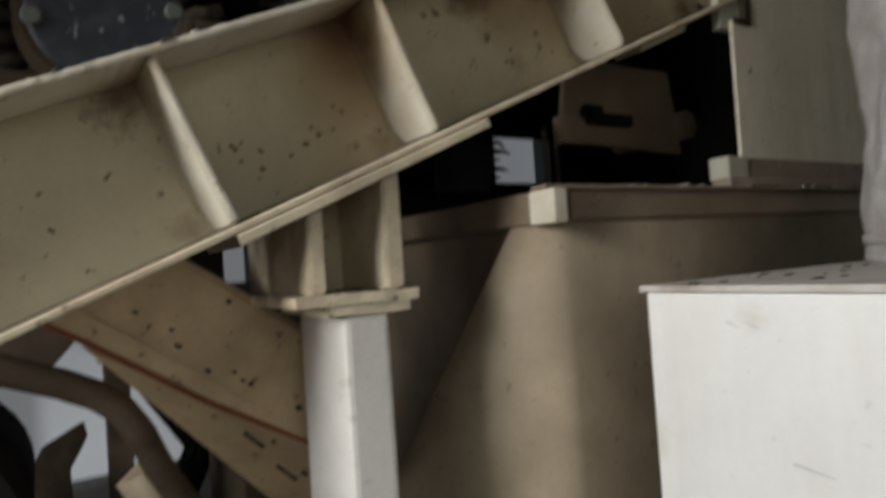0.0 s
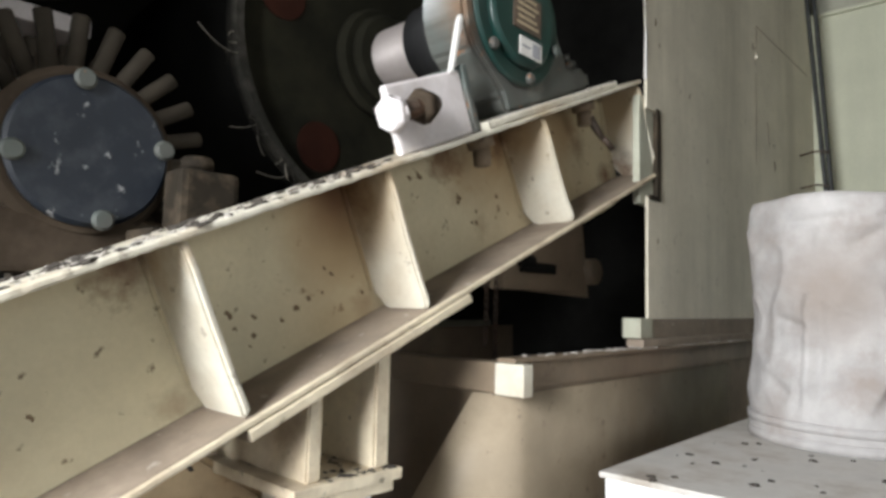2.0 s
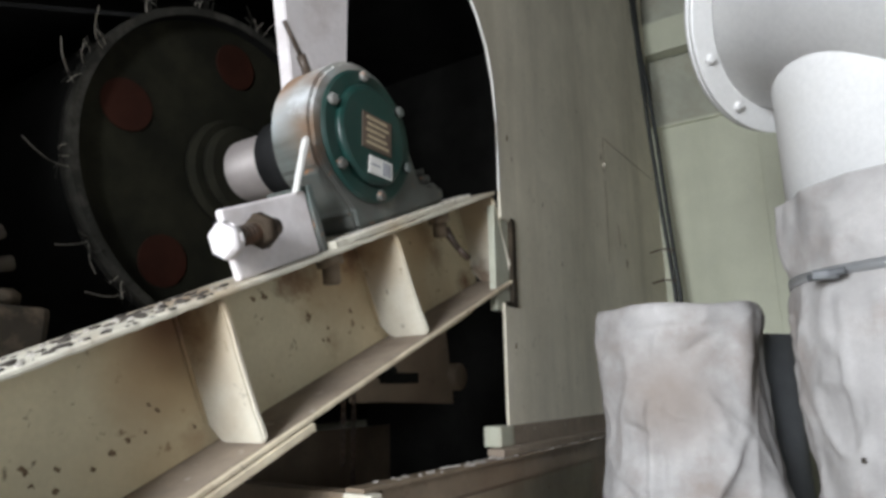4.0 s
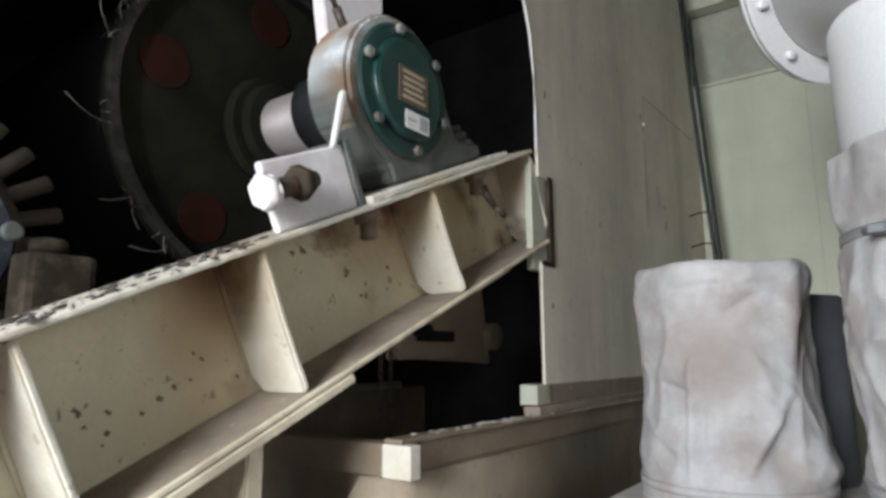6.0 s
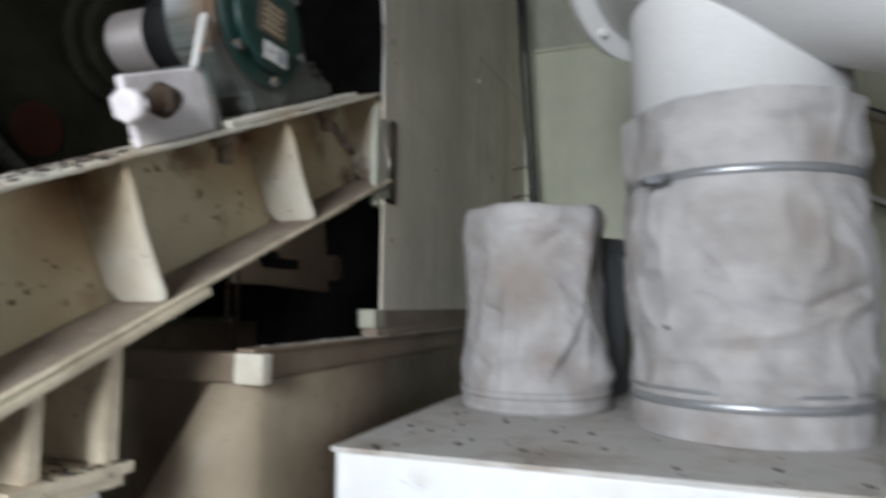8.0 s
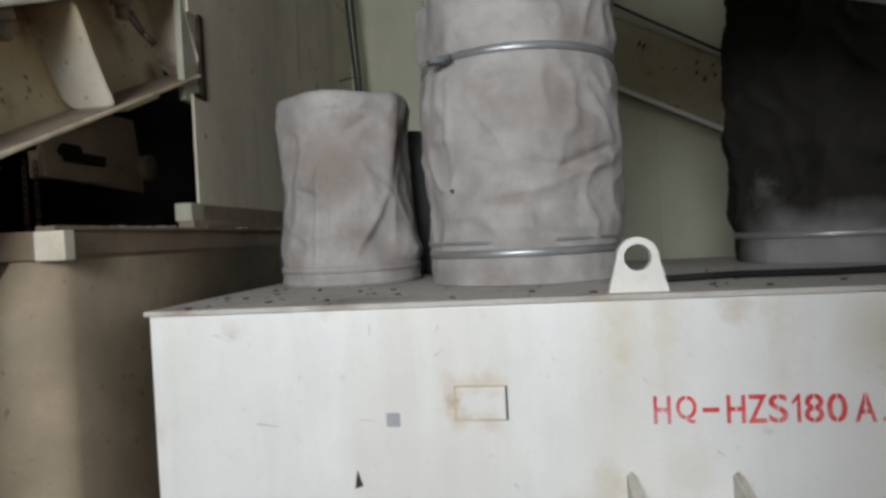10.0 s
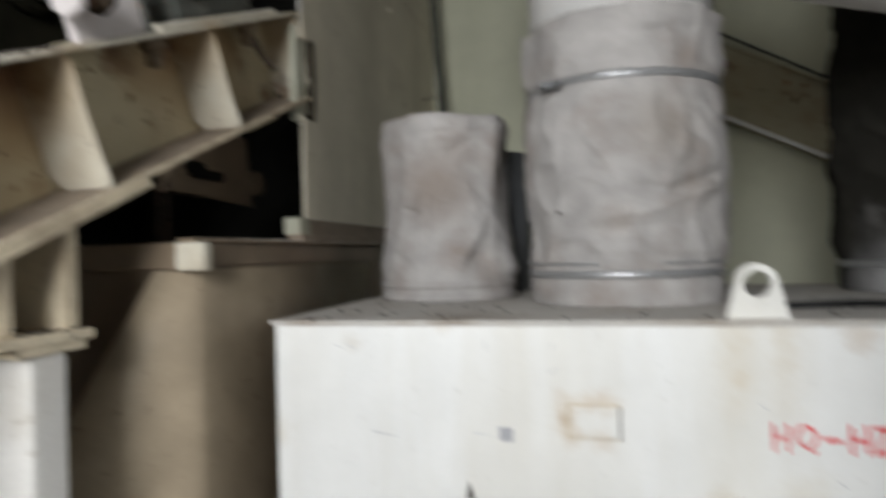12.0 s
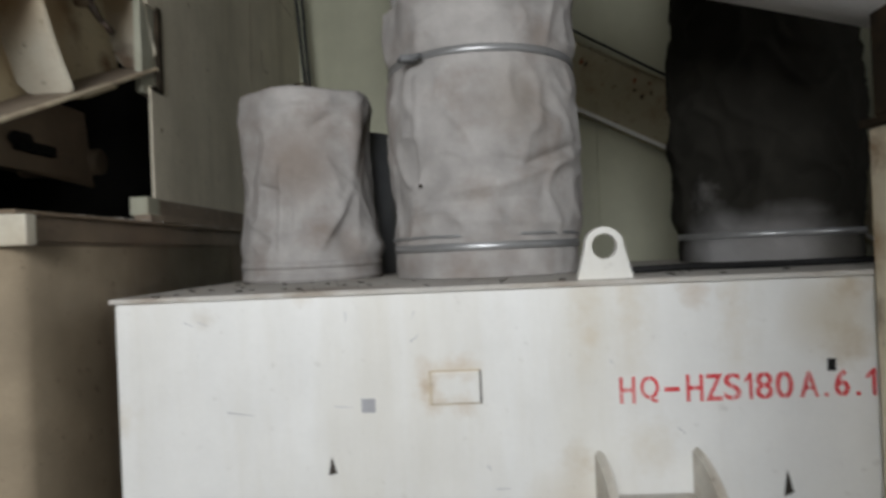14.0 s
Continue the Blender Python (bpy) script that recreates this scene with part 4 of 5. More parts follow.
for y, z in ((-0.669, 1.399), (-0.678, 1.429), (-0.623, 1.349), (-0.577, 1.341), (-0.562, 1.323), (-0.549, 1.314), (-0.733, 1.464), (-0.513, 1.202), (-0.458, 1.131), (-0.579, 1.468), (-0.462, 1.256)):
    w = _rp.uniform(0.0028, 0.0055)
    pts = [(y + 1.6 * w * _rp.uniform(0.6, 1.1) * math.cos(a) + 0.4 * w * math.sin(a), z + w * _rp.uniform(0.6, 1.1) * math.sin(a) - 0.9 * w * math.cos(a)) for a in (2 * math.pi * i / 8 for i in range(8))]
    part("rust_pit", prism(pts, -0.4498, -0.448), M_DEB, chute, "dark pit in the paint")
pipe = thing("bent_pipe", "dark brown bent pipe under the frame", "pipe")
part("tube", rod([(-0.68, -1.6, 1.63), (-0.68, -1.2, 1.475), (-0.68, -0.934, 1.372), (-0.68, -0.84, 1.332), (-0.68, -0.78, 1.300), (-0.68, -0.74, 1.264), (-0.68, -0.71, 1.215), (-0.68, -0.68, 1.140), (-0.68, -0.635, 1.058), (-0.68, -0.56, 0.955), (-0.68, -0.46, 0.83), (-0.68, -0.12, 0.42), (-0.68, -0.10, 0.03)], 0.029, 14), M_MOTOR, pipe)
strut = thing("strut", "tan steel strut below the bent pipe", "strut")
part("bar", rod([(-0.74, -0.705, 1.130), (-0.74, -0.665, 1.05), (-0.74, -0.585, 0.93), (-0.74, -0.48, 0.79), (-0.74, -0.17, 0.40), (-0.74, -0.13, 0.03)], 0.055, 4), M_TANLIT, strut)
strut2 = thing("strut", "dark upright steel angle by the side opening", "strut")
part("bar", box(-1.06, -0.99, -0.745, -0.692, 0.0, 1.70, 0.004), M_MOTOR, strut2)
part("bare_tube", cyl((-0.975, -0.757, 1.33), (-0.975, -0.757, 1.43), 0.010, 12), M_POST, strut2, "short pale tube")
gusset = thing("gusset_plate", "grimy dark steel gusset hanging under the frame", "steel plate")
part("plate", prism([(-1.30, 1.75), (-0.745, 1.75), (-0.752, 1.42), (-0.846, 1.315), (-0.965, 1.275), (-1.30, 1.42)], -1.212, -1.20, bev=0.002), M_MOTOR, gusset)
strut3 = thing("strut", "dark sloping brace by the side opening", "strut")
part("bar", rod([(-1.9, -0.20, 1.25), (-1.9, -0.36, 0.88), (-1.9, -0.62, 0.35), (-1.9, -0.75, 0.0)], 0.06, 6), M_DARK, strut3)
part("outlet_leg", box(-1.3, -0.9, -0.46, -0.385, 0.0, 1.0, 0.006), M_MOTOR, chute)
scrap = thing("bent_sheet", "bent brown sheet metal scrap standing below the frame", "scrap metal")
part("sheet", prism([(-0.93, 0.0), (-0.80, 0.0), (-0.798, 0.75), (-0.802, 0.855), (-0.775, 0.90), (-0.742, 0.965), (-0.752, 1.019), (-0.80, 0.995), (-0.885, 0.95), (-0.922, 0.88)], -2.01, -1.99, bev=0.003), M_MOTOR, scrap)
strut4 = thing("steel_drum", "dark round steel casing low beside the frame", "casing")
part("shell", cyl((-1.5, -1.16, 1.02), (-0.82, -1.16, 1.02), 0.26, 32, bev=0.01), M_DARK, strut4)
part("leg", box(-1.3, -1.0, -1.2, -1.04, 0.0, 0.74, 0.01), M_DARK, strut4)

# ---- white weighing box ----
wbox = thing("weighing_hopper", "white painted steel weighing hopper with red stencilled lettering", "hopper")
part("body", box(0.003, 1.95, 0.0, 1.25, 0.35, 1.438, 0.004), M_BOX, wbox)
part("lid", box(-0.006, 1.96, -0.008, 1.26, 1.4385, 1.450, 0.003), M_BOXTOP, wbox, "dusty lid with dark flakes")
for x in (0.2, 1.75):
    for y in (0.12, 1.12):
        part("leg", box(x - 0.05, x + 0.05, y - 0.05, y + 0.05, 0.0, 0.3495, 0.004), M_POST, wbox)
part("patch", box(0.668, 0.769, -0.0085, -0.0005, 1.206, 1.272, 0.003), M_BOX, wbox, "small welded patch with rusty outline")
part("patch_weld", join(box(0.664, 0.772, -0.004, -0.0004, 1.2715, 1.2755, 0.001), box(0.664, 0.772, -0.004, -0.0004, 1.203, 1.2065, 0.001), box(0.6635, 0.6685, -0.004, -0.0004, 1.203, 1.2755, 0.001)), M_BRKT, wbox, "rusty weld round the patch")
part("patch_gap", box(0.7685, 0.7725, -0.004, -0.0004, 1.203, 1.274, 0.001), M_DEB, wbox, "dark open edge of the patch")
part("sticker", box(0.520, 0.549, -0.0015, -0.0004, 1.192, 1.221, 0), M_GREY, wbox, "small square grey sticker")


def lettering(text, x0, z0, height, width, material, parent):
    if text == "1":
        poly = [(0.62, 0.0), (1.0, 0.0), (1.0, 1.0), (0.7, 1.0), (0.0, 0.72), (0.12, 0.62), (0.62, 0.80)]
        return part("letter", prism([(x0 + u * width, z0 + v * height) for u, v in poly], -0.0016, -0.0006, axis="y"), material, parent, "red stencilled letter")
    cu = bpy.data.curves.new("lettering", "FONT")
    cu.body, cu.size, cu.extrude, cu.offset = text, 1.0, 0.002, 0.012
    tmp = bpy.data.objects.new("tmp_text", cu)
    scene.collection.objects.link(tmp)
    dg = bpy.context.evaluated_depsgraph_get()
    me = bpy.data.meshes.new_from_object(tmp.evaluated_get(dg))
    bpy.data.objects.remove(tmp)
    bm = bmesh.new()
    bm.from_mesh(me)
    xs = [v.co.x for v in bm.verts]
    ys = [v.co.y for v in bm.verts]
    sx, sz = width / (max(xs) - min(xs)), height / (max(ys) - min(ys))
    ox, oz = min(xs), min(ys)
    for v in bm.verts:
        v.co = Vector((x0 + (v.co.x - ox) * sx, -0.0016 + v.co.z * 0.3, z0 + (v.co.y - oz) * sz))
    if text in "Q80A6SH":       # stencil bridge
        xm = x0 + width * 0.5
        for xc in (xm - 0.0014, xm + 0.0014):
            bmesh.ops.bisect_plane(bm, geom=bm.verts[:] + bm.edges[:] + bm.faces[:], plane_co=(xc, 0, 0), plane_no=(1, 0, 0))
        bmesh.ops.delete(bm, geom=[f for f in bm.faces if abs(f.calc_center_median().x - xm) < 0.0013], context="FACES")
    return part("letter", bm, material, parent, "red stencilled letter")


LETTERS = (("H", 1095, 1123), ("Q", 1132, 1165), ("-", 1175, 1202), ("H", 1214, 1244), ("Z", 1248, 1278), ("S", 1281, 1311), ("1", 1317, 1331), ("8", 1337, 1367),
           ("0", 1372, 1403), ("A", 1415, 1448), (".", 1457, 1465), ("6", 1476, 1502), (".", 1513, 1521), ("1", 1532, 1549))
for ch, u0, u1 in LETTERS:
    x0, x1 = 1.060 + (u0 - 1097) * 0.001151, 1.060 + (u1 - 1097) * 0.001151
    zb, hh = {"-": (1.214, 0.009), ".": (1.192, 0.009)}.get(ch, (1.192, 0.055))
    lettering(ch, x0, zb, hh, x1 - x0, M_REDTXT, wbox)
part("tape_scrap", box(1.484, 1.500, -0.003, -0.0004, 1.245, 1.270, 0), M_RUBBER, wbox, "scrap of black tape")


def lug_plate(x0, x1, y0, y1, z0, zc, r, hole):
    bm = bmesh.new()
    n = 18
    cx = (x0 + x1) / 2
    outer = [(x0, z0)] + [(cx - r * math.cos(math.pi * i / n), zc + r * math.sin(math.pi * i / n)) for i in range(n + 1)] + [(x1, z0)]
    inner = [(cx - hole * math.cos(2 * math.pi * i / 24), zc + hole * math.sin(2 * math.pi * i / 24)) for i in range(24)]
    for y in (y0, y1):
        vo = [bm.verts.new((p[0], y, p[1])) for p in outer]
        vi = [bm.verts.new((p[0], y, p[1])) for p in inner]
        eo = [bm.edges.new((vo[i], vo[(i + 1) % len(vo)])) for i in range(len(vo))]
        ei = [bm.edges.new((vi[i], vi[(i + 1) % 24])) for i in range(24)]
        bmesh.ops.triangle_fill(bm, edges=eo + ei, use_beauty=True)
    bm.verts.ensure_lookup_table()
    half = len(outer) + 24
    for base, cnt in ((0, len(outer)), (len(outer), 24)):
        for i in range(cnt):
            a, b = base + i, base + (i + 1) % cnt
            bm.faces.new((bm.verts[a], bm.verts[b], bm.verts[b + half], bm.verts[a + half]))
    bmesh.ops.recalc_face_normals(bm, faces=bm.faces)
    return bm


part("lifting_lug", lug_plate(0.985, 1.103, 0.022, 0.046, 1.4505, 1.520, 0.041, 0.027), M_BOX, wbox, "cream lifting lug with a round hole")
# curved hook ears low on the front, with a bar between
for x0 in (1.000, 1.200):
    _e = [(-0.0005, 0.80), (-0.0005, 1.10)] + [(-0.200 * math.sin(a), 0.925 + 0.172 * math.cos(a)) for a in (radians(d) for d in range(10, 91, 8))] + [(-0.200, 0.80)]
    part("ear_plate", prism(_e, x0, x0 + 0.018, bev=0.006), M_EAR, wbox, "rounded cream ear plate")
part("ear_bar", box(1.0165, 1.1995, -0.135, -0.0005, 0.992, 1.005, 0.005), M_BOXTOP, wbox)
part("front_ledge", box(0.42, 0.99, -0.035, -0.0005, 0.905, 0.917, 0.003), M_BOXTOP, wbox)
part("front_bolt", cyl((0.567, -0.025, 0.935), (0.567, -0.0005, 0.935), 0.024, 20, bev=0.004), M_STEEL, wbox)
for x0, z0, dx, dz in ((0.445, 1.062, 0.018, 0.04), (1.385, 0.99, 0.020, 0.055)):
    part("paint_scratch", prism([(x0, z0), (x0 + dx, z0 + dz * 0.15), (x0 + dx * 0.4, z0 + dz)], -0.0014, -0.0004, axis="y"), M_DEB, wbox, "dark chip in the paint")
for x0, z0, x1, z1 in ((0.627, 1.337, 0.647, 1.351), (0.493, 1.405, 0.493, 1.383), (0.638, 1.401, 0.632, 1.385), (0.236, 1.202, 0.290, 1.194), (1.174, 1.139, 1.190, 1.126), (0.464, 1.207, 0.502, 1.204), (0.795, 1.023, 0.825, 1.024), (1.040, 1.283, 1.049, 1.273), (0.245, 0.977, 0.380, 0.966), (0.779, 1.073, 0.786, 1.061), (0.150, 1.395, 0.170, 1.386), (0.179, 1.395, 0.200, 1.386)):
    u = Vector((x1 - x0, 0, z1 - z0)).normalized() * 0.0016
    part("paint_scratch", prism([(x0 - u.z, z0 + u.x), (x0 + u.z, z0 - u.x), (x1 + u.z * 0.4, z1 - u.x * 0.4), (x1 - u.z * 0.4, z1 + u.x * 0.4)], -0.0012, -0.0004, axis="y"), M_SCUFF, wbox, "thin grey scratch in the paint")
part("top_hose", rod([(1.12, 0.22, 1.458), (1.3, 0.26, 1.460), (1.5, 0.24, 1.459), (1.75, 0.26, 1.460), (1.93, 0.24, 1.459)], 0.0085, 8), M_RUBBER, wbox, "black rubber strip on the lid")

# ---- cloth sleeves ----


def sleeve(name, cx, cy, levels, seed, material, label, sx=1.0, amp=0.010, top=False, nseg=176, nlev=120, bulges=(), creases=(), ties=()):
    """A cloth tube: (z, radius) levels, with folds; closed on top where it is tied off."""
    ob = thing(name, label, "cloth sleeve", "cloth sleeves on the weighing hopper")
    bm = bmesh.new()
    zs = [l[0] for l in levels]
    rs = [l[1] for l in levels]
    rows = []
    for j in range(nlev + 1):
        z = zs[0] + (zs[-1] - zs[0]) * j / nlev
        r = float(np.interp(z, zs, rs))
        row = []
        for i in range(nseg):
            a = 2 * math.pi * i / nseg
            p = Vector((math.cos(a) * 1.6, math.sin(a) * 1.6, z * 4.5 + seed * 7.3))
            w = noise.fractal(p, 1.0, 2.0, 4) * amp
            w += amp * 0.8 * (1 - abs(noise.noise(p * 1.7 + Vector((z * 2, 0, seed))))) ** 6
            for ba, bz, bw, bh, bd in bulges:
                da = math.atan2(math.sin(a - ba), math.cos(a - ba))
                w += bd * math.exp(-(da / bw) ** 2 - ((z - bz) / bh) ** 2)
            for a0, z0, a1, z1, cw, cd in creases:
                u0, u1 = radians(a0) * r, radians(a1) * r
                u = radians((math.degrees(a) + 180) % 360 - 180) * r
                du, dz = u1 - u0, z1 - z0
                f = max(0.0, min(1.0, ((u - u0) * du + (z - z0) * dz) / (du * du + dz * dz)))
                d2 = (u - u0 - f * du) ** 2 + (z - z0 - f * dz) ** 2
                if d2 < 9 * cw * cw:
                    w += 0.75 * cd * math.exp(-d2 / (cw * cw)) * (0.35 + 0.65 * math.sin(math.pi * min(0.95, max(0.05, f))))
            edge = min(1.0, (z - zs[0]) / 0.10)
            for zt in ties:
                edge *= 1 - 0.97 * math.exp(-((z - zt) / 0.030) ** 2)
            rr = r + w * edge
            row.append(bm.verts.new((cx + rr * math.cos(a) * sx, cy + rr * math.sin(a), z)))
        rows.append(row)
    for a, b in zip(rows, rows[1:]):
        for i in range(nseg):
            bm.faces.new((a[i], a[(i + 1) % nseg], b[(i + 1) % nseg], b[i])).smooth = True
    if top:
        prev = rows[-1]
        for k, (f, dz) in enumerate(((0.97, 0.012), (0.85, 0.014), (0.5, 0.006), (0.12, 0.002))):
            cur = [bm.verts.new((cx + (v.co.x - cx) * f, cy + (v.co.y - cy) * f, zs[-1] + dz + 0.006 * noise.noise(v.co * 9))) for v in rows[-1]]
            for i in range(nseg):
                bm.faces.new((prev[i], prev[(i + 1) % nseg], cur[(i + 1) % nseg], cur[i])).smooth = True
            prev = cur
        bm.faces.new(prev)
    bmesh.ops.recalc_face_normals(bm, faces=bm.faces)
    part("cloth", bm, material, ob)
    return ob


small = sleeve("vent_sleeve", 0.268, 0.70, [(1.455, 0.216), (1.50, 0.216), (1.58, 0.210), (1.72, 0.199), (1.86, 0.199), (1.99, 0.206), (2.005, 0.203)], 1, M_CLOTH,
               "grey dusty cloth vent sock tied over a stub on the box", amp=0.007, top=True, ties=(1.50,),
               bulges=((radians(-8), 1.51, 0.40, 0.075, 0.032), (radians(-12), 1.96, 0.3, 0.05, 0.014), (radians(-80), 1.64, 0.40, 0.12, -0.020), (radians(-48), 1.585, 0.22, 0.045, -0.024), (radians(-140), 1.73, 0.5, 0.09, -0.009), (radians(-25), 1.76, 0.4, 0.10, -0.008), (radians(-95), 1.86, 0.5, 0.06, -0.007), (radians(-34), 1.88, 0.16, 0.14, 0.020), (radians(-4), 1.86, 0.30, 0.14, -0.020), (radians(-150), 1.86, 0.2, 0.14, 0.010)),
               creases=((-103, 1.50, -101, 1.79, 0.007, 0.016), (-96, 1.50, -94, 1.78, 0.010, -0.012), (-40, 1.72, -72, 1.54, 0.013, 0.018), (-118, 1.955, -45, 1.965, 0.010, -0.009), (-96, 1.88, -88, 1.97, 0.012, 0.010), (-122, 1.735, -103, 1.715, 0.010, -0.012),
                        (-75, 1.90, -55, 1.94, 0.012, -0.010), (-62, 1.80, -50, 1.72, 0.012, 0.010), (-130, 1.60, -108, 1.55, 0.014, -0.008)))
part("strap", join(ring((0.268, 0.70, 1.490), (0.268, 0.70, 1.510), 0.2205, 0.212)), M_CLOTH, small)
part("collar", ring((0.268, 0.70, 1.4505), (0.268, 0.70, 1.474), 0.2185, 0.20), M_CLOTH, small)
big = sleeve("dust_sleeve", 0.817, 0.54, [(1.452, 0.262), (1.53, 0.263), (1.60, 0.270), (1.70, 0.272), (1.85, 0.276), (1.98, 0.270), (2.035, 0.264), (2.10, 0.268), (2.17, 0.267), (2.205, 0.265)], 2, M_CLOTH,
             "grey dusty cloth dust sleeve held by two metal bands", amp=0.012, ties=(1.532, 2.032),
             bulges=((radians(180), 1.64, 0.4, 0.05, -0.016), (radians(-60), 1.86, 0.6, 0.08, 0.008)),
             creases=((-78, 1.720, -26, 1.80, 0.013, -0.017), (-80, 1.690, -30, 1.765, 0.014, 0.013), (-129, 1.70, -128, 2.0, 0.006, 0.010), (-122, 1.665, -68, 1.695, 0.012, 0.010), (-118, 1.64, -60, 1.655, 0.012, -0.010),
                      (-60, 1.90, -42, 1.86, 0.012, -0.010), (-110, 1.60, -40, 1.585, 0.012, 0.008), (-95, 2.12, -50, 2.15, 0.014, -0.008), (-130, 2.10, -100, 2.16, 0.014, 0.008), (-85, 1.755, -68, 1.735, 0.010, -0.009)))
part("seam_mark", box(0.640, 0.648, 0.318, 0.322, 1.690, 1.699, 0.001), M_DEB, big)


def band(ob, cx, cy, z, r, h=0.020, tilt=0.0):
    part("clamp_band", moved(ring((0, 0, -h / 2), (0, 0, h / 2), r + 0.003, r - 0.002, 64), Matrix.Translation((cx, cy, z)) @ Matrix.Rotation(tilt, 4, "Y")), M_CLAMP, ob, "shiny metal clamp band")


band(big, 0.817, 0.54, 1.532, 0.2645)
band(big, 0.817, 0.54, 1.560, 0.2675, 0.008)
band(big, 0.817, 0.54, 2.032, 0.2655)
part("clamp_screw", join(box(0.606, 0.650, 0.290, 0.320, 2.012, 2.030, 0.004), cyl((0.60, 0.31, 2.018), (0.66, 0.285, 2.024), 0.007, 8)), M_STUB, big)
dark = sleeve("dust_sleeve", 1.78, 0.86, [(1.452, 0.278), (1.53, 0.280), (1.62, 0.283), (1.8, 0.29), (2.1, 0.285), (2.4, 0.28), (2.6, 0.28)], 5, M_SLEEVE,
              "cloth dust sleeve coloured dark for shade above a paler lit foot", amp=0.02, ties=(1.535,),
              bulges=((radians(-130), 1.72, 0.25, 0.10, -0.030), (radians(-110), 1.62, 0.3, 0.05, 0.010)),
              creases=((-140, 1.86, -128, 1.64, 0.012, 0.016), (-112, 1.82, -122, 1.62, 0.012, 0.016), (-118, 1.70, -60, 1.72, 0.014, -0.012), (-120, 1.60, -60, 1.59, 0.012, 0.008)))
band(dark, 1.78, 0.86, 1.535, 0.2815)
stub = thing("pipe_stub", "dark grey steel pipe stub behind the cloth sleeves", "pipe")
part("tube", cyl((0.365, 1.09, 1.4505), (0.365, 1.09, 1.965), 0.14, 40, bev=0.006), M_STUB, stub)

# ---- screw conveyor tube with its outlet ----
screw = thing("screw_conveyor", "white painted screw conveyor tube with a flanged end and outlet", "screw conveyor")
TC, TD, TR = Vector(TUBE_C), Vector(TUBE_D).normalized(), TUBE_R
part("tube", cyl(TC - TD * 0.02, TC + TD * 1.75, TR, 56), M_TUBE, screw)
part("end_flange", join(ring(TC - TD * 0.012, TC, TR + 0.058, 0.02, 56), ring(TC + TD * 0.001, TC + TD * 0.014, TR + 0.058, TR + 0.001, 56)), M_TUBE, screw)
_q = TD.to_track_quat("Z", "Y")
for k in range(12):
    a = 2 * math.pi * k / 12 + 0.15
    p = TC + _q @ Vector(((TR + 0.032) * math.cos(a), (TR + 0.032) * math.sin(a), 0))
    part("flange_bolt", cyl(p + TD * 0.0145, p + TD * 0.028, 0.012, 6, bev=0.003), M_TUBE, screw)
part("outlet", cyl((0.817, 0.54, 2.12), (0.817, 0.54, TUBE_OUT), 0.252, 56), M_TUBE, screw, "white outlet pipe")
tube2 = thing("outlet_pipe", "white painted outlet pipe above the dark sleeve", "pipe")
part("tube", cyl((1.78, 0.86, 2.55), (1.78, 0.86, 4.59), 0.262, 40), M_TUBE, tube2)

# ---- brace and cables on the back wall ----
brace = thing("diagonal_brace", "rust spotted yellowish steel channel brace on the back wall", "steel beam")
_b0, _b1 = Vector((0.70, 2.53, 2.73)), Vector((3.3, 2.53, 1.44))
_d = (_b1 - _b0)
_len, _ang = _d.length, math.atan2(_d.z, _d.x)
_m = Matrix.Translation(_b0) @ Matrix.Rotation(-_ang, 4, "Y")
part("web", moved(box(0, _len, 0.06, 0.07, 0.0, 0.38, 0.001), _m), M_BRACE, brace)
part("lower_flange", moved(box(0, _len, -0.02, 0.07, -0.012, 0.0, 0.001), _m), M_BRACE, brace)
# white strip paints the light caught by the lower flange edge
part("lower_edge", moved(box(0, _len, -0.036, -0.0205, -0.020, 0.004, 0.003), _m), M_TUBE, brace, "white strip for the light on the flange edge")
part("upper_flange", moved(box(0, _len, 0.05, 0.07, 0.3802, 0.392, 0.001), _m), M_BRACE, brace)
_rb = random.Random(11)
for k in range(34):
    u, h, w = _rb.uniform(0.75, 2.2), _rb.gauss(0.285, 0.03), _rb.uniform(0.006, 0.02)
    pts = [(u + w * _rb.uniform(0.5, 1.2) * math.cos(a) * 0.7, h + w * _rb.uniform(0.5, 1.4) * math.sin(a)) for a in (2 * math.pi * i / 7 for i in range(7))]
    part("rust_spot", moved(prism(pts, 0.0575, 0.0598, axis="y"), _m), M_RUSTRED if k % 3 == 0 else M_DEB, brace)
cable = thing("power_cable", "pair of black cables hanging down the casing corner", "cable")
part("cable", rod([(-0.205, 2.30, 4.5), (-0.172, 2.30, 3.672), (-0.150, 2.30, 3.18), (-0.121, 2.30, 2.717), (-0.092, 2.30, 2.29), (-0.088, 2.31, 1.66)], 0.011, 8), M_CABLE, cable)
part("cable", rod([(-0.190, 2.32, 4.5), (-0.164, 2.32, 3.672), (-0.122, 2.32, 3.18), (-0.098, 2.32, 2.717), (-0.073, 2.32, 2.29), (-0.070, 2.33, 1.66)], 0.011, 8), M_CABLE, cable)
for z in (2.50, 2.34):
    part("cable_clip", rod([(-0.199, 2.29, z), (-0.13, 2.275, z + 0.01), (-0.075, 2.285, z)], 0.005, 6), M_STEEL, cable)
wire = thing("power_cable", "thin black cable stretched across the back wall", "cable")
part("cable", rod([(1.1, 2.5, 3.02), (1.55, 2.5, 2.76), (2.1, 2.5, 2.46), (2.8, 2.5, 2.1)], 0.009, 8), M_CABLE, wire)

# ---- upright beside the box ----
col = thing("steel_column", "cream painted steel column with rust streaks", "column")
part("tube", box(1.572, 1.80, -0.165, -0.022, 0.0, 1.735, 0.008), M_COL, col)
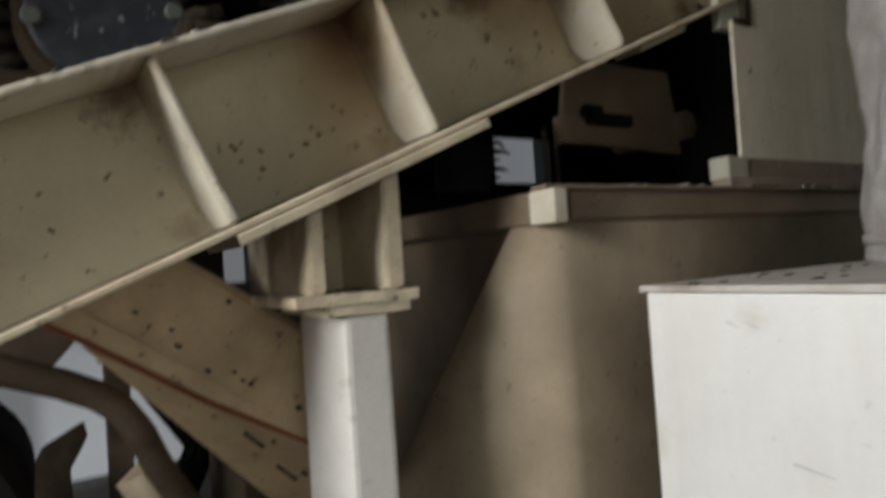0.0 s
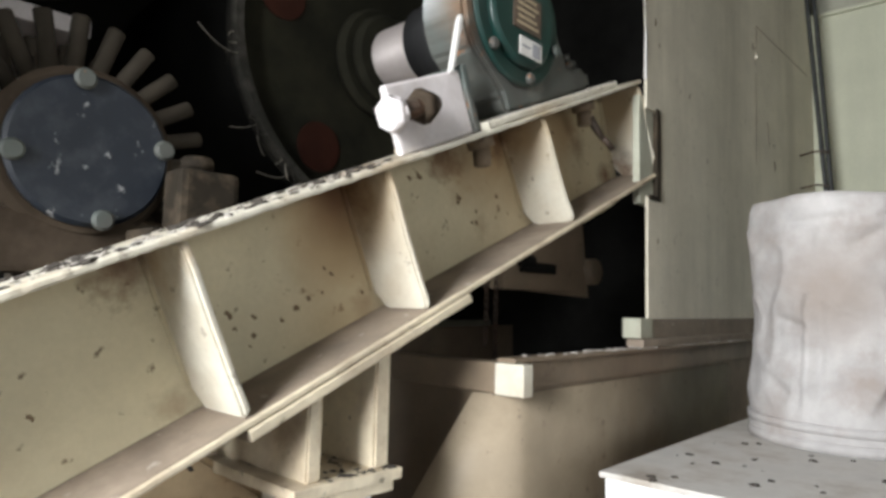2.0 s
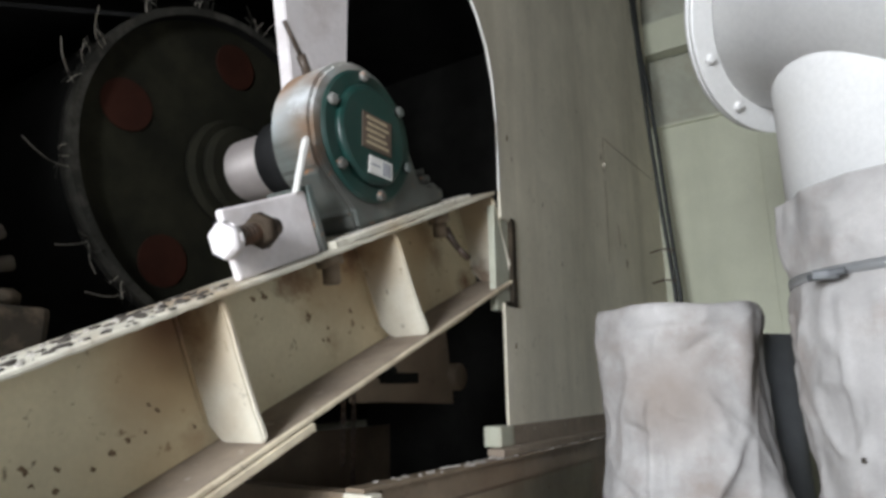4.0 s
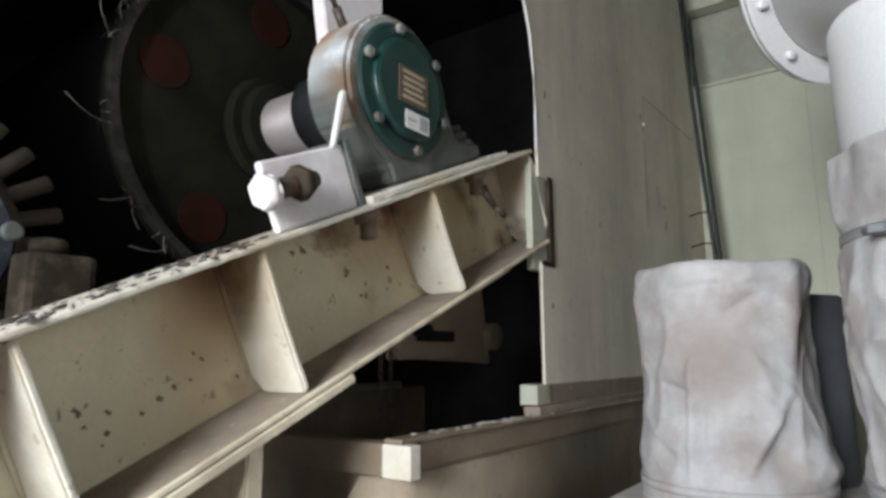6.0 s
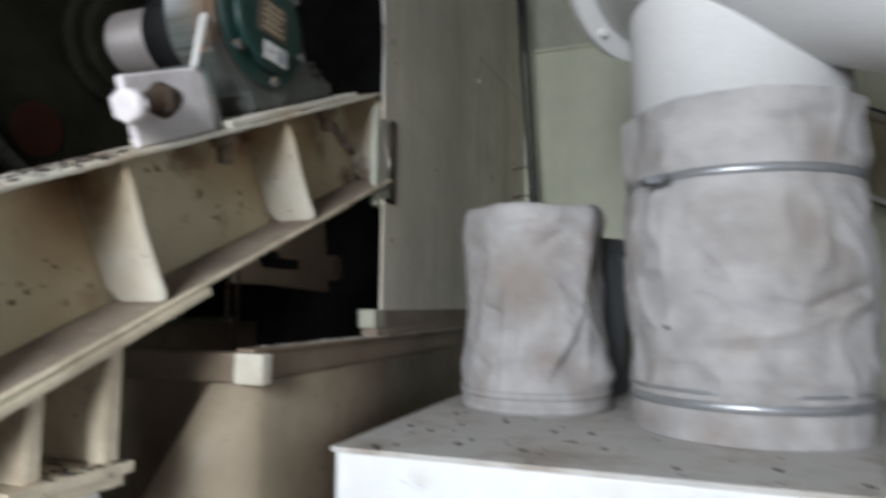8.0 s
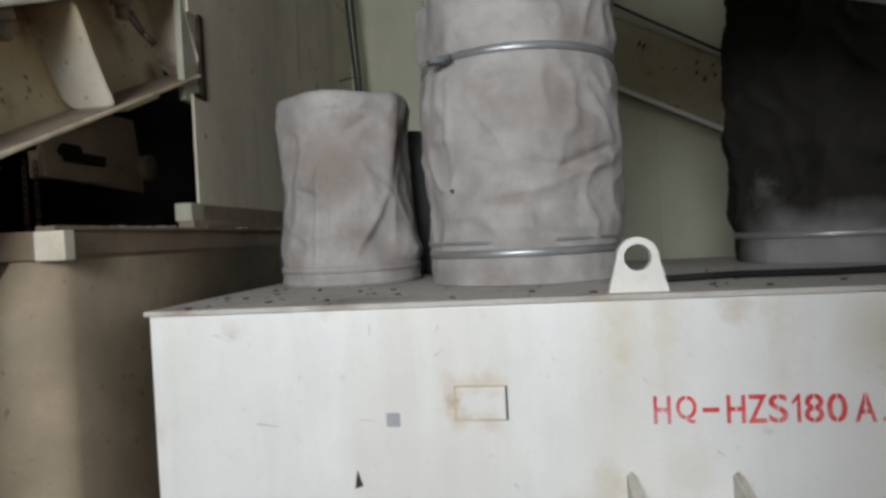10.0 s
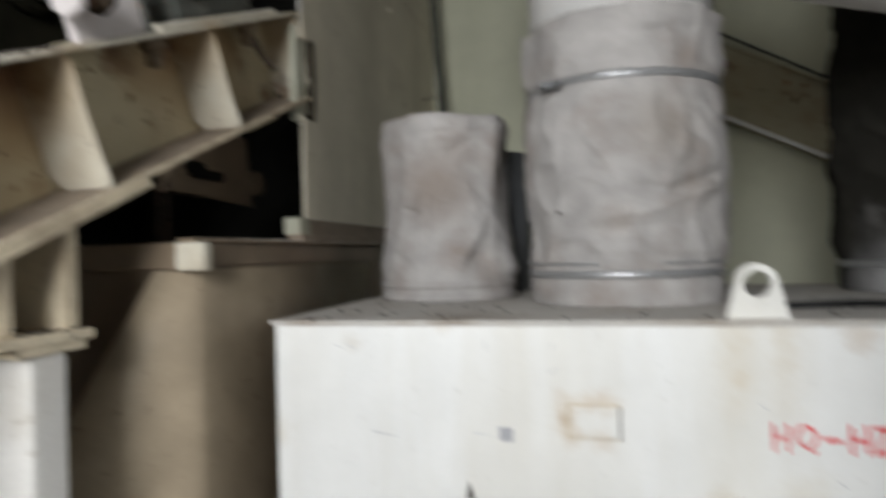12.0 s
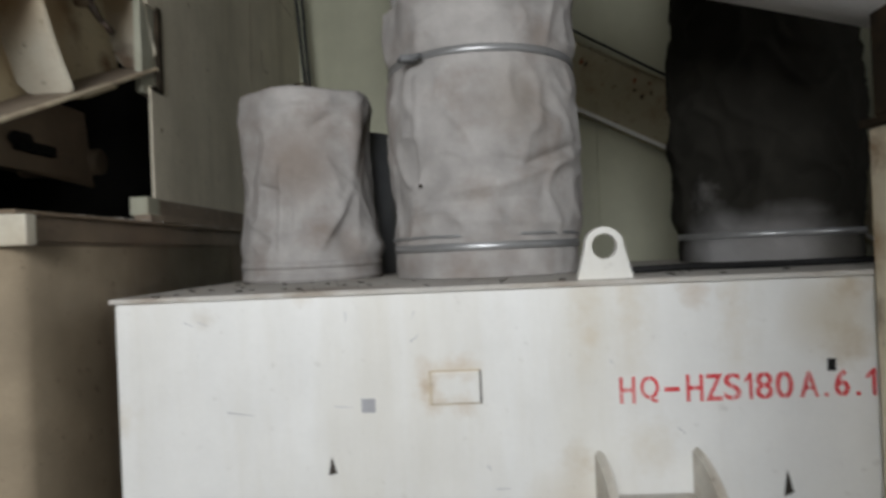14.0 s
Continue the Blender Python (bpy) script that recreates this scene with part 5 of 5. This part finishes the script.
part("head_plate", box(1.560, 1.815, -0.175, -0.012, 1.7355, 1.752, 0.003), M_HEAD, col)
part("head_bracket", box(1.56, 1.78, -0.12, -0.06, 1.7525, 2.20, 0.004), M_HEAD, col, "dark rusty head bracket")
part("head_bolt", join(cyl((1.595, -0.150, 1.835), (1.595, -0.1205, 1.835), 0.024, 6, bev=0.003), cyl((1.595, -0.1275, 1.835), (1.595, -0.1206, 1.835), 0.035, 20)), M_STEEL, col)

# ---- loose dirt ----


def flakes(name, spots, smin, smax, seed, material, label, flat=0.35, tilt=None):
    r = random.Random(seed)
    verts, faces = [], []
    for x, y, z, n in spots:
        s = r.uniform(smin, smax)
        base = len(verts)
        k = r.choice((4, 5, 6))
        ph = r.uniform(0, 6.28)
        for lvl in (0, 1):
            for i in range(k):
                a = ph + 2 * math.pi * i / k
                q = s * r.uniform(0.6, 1.2) * (1 if lvl == 0 else 0.7)
                verts.append(Vector((x, y, z)) + n @ Vector((q * math.cos(a), q * math.sin(a), lvl * s * flat)))
        faces.append([base + i for i in range(k)][::-1])
        faces.append([base + k + i for i in range(k)])
        for i in range(k):
            faces.append((base + i, base + (i + 1) % k, base + k + (i + 1) % k, base + k + i))
    me = bpy.data.meshes.new(name)
    me.from_pydata(verts, [], faces)
    me.materials.append(material)
    return tagged(new(name, me), label, "dirt", kind="stuff")


r7 = random.Random(7)
FLAT = Matrix.Identity(3)
TILT3 = BEAM.to_3x3()
sp = []
for _ in range(150):
    x, y = r7.uniform(0.02, 1.5), r7.uniform(0.0, 0.9)
    if r7.random() < math.exp(-3.2 * abs(y - (0.2 if x < 0.55 else 0.12))) and (x - 0.81) ** 2 + (y - 0.54) ** 2 > 0.08 and (x - 0.27) ** 2 + (y - 0.70) ** 2 > 0.053:
        sp.append((x, y, 1.4495, FLAT))
flakes("lid_dirt", sp, 0.003, 0.011, 1, M_DEB, "dark flakes of dried dirt lying on the white lid")
sp = []
for _ in range(640):
    s, x = r7.uniform(-1.5, 0.05), r7.uniform(-0.13, -0.004)
    p = BEAM @ Vector((x, s, 0.2725))
    sp.append((*p, TILT3))
flakes("beam_dirt", sp[:330], 0.004, 0.014, 2, M_DEB, "dark flakes lying on the inclined channel")
flakes("beam_dust", sp[310:], 0.003, 0.008, 4, M_DUST, "pale crumbs of dust lying on the inclined channel", flat=0.5)
sp = [(*(BEAM @ Vector((r7.uniform(-0.04, -0.006), r7.uniform(0.32, 0.89), 0.289))), TILT3) for _ in range(60)]
flakes("packing_dirt", sp, 0.003, 0.008, 5, M_DUST, "pale crumbs on the packing plate")
sp = [(r7.uniform(-0.39, -0.212), r7.uniform(-0.47, -0.325), 1.4725, FLAT) for _ in range(40)]
sp += [(r7.uniform(-0.228, -0.210), r7.uniform(-0.44, -0.325), 1.4725, FLAT) for _ in range(30)] + [(r7.uniform(-0.228, -0.214), r7.uniform(-0.49, -0.337), 1.4535, FLAT) for _ in range(16)]
flakes("bracket_dirt", sp, 0.003, 0.008, 6, M_DEB, "crusted dirt on the bracket base plate")
sp = [(r7.uniform(-0.198, -0.160), r7.uniform(0.0, 1.7), 1.6455, FLAT) for _ in range(120)]
flakes("rim_dust", sp, 0.004, 0.012, 8, M_DUST, "pale crumbs on the hopper rim")


def motions():
    """Nothing in the place moves but the camera."""


motions()
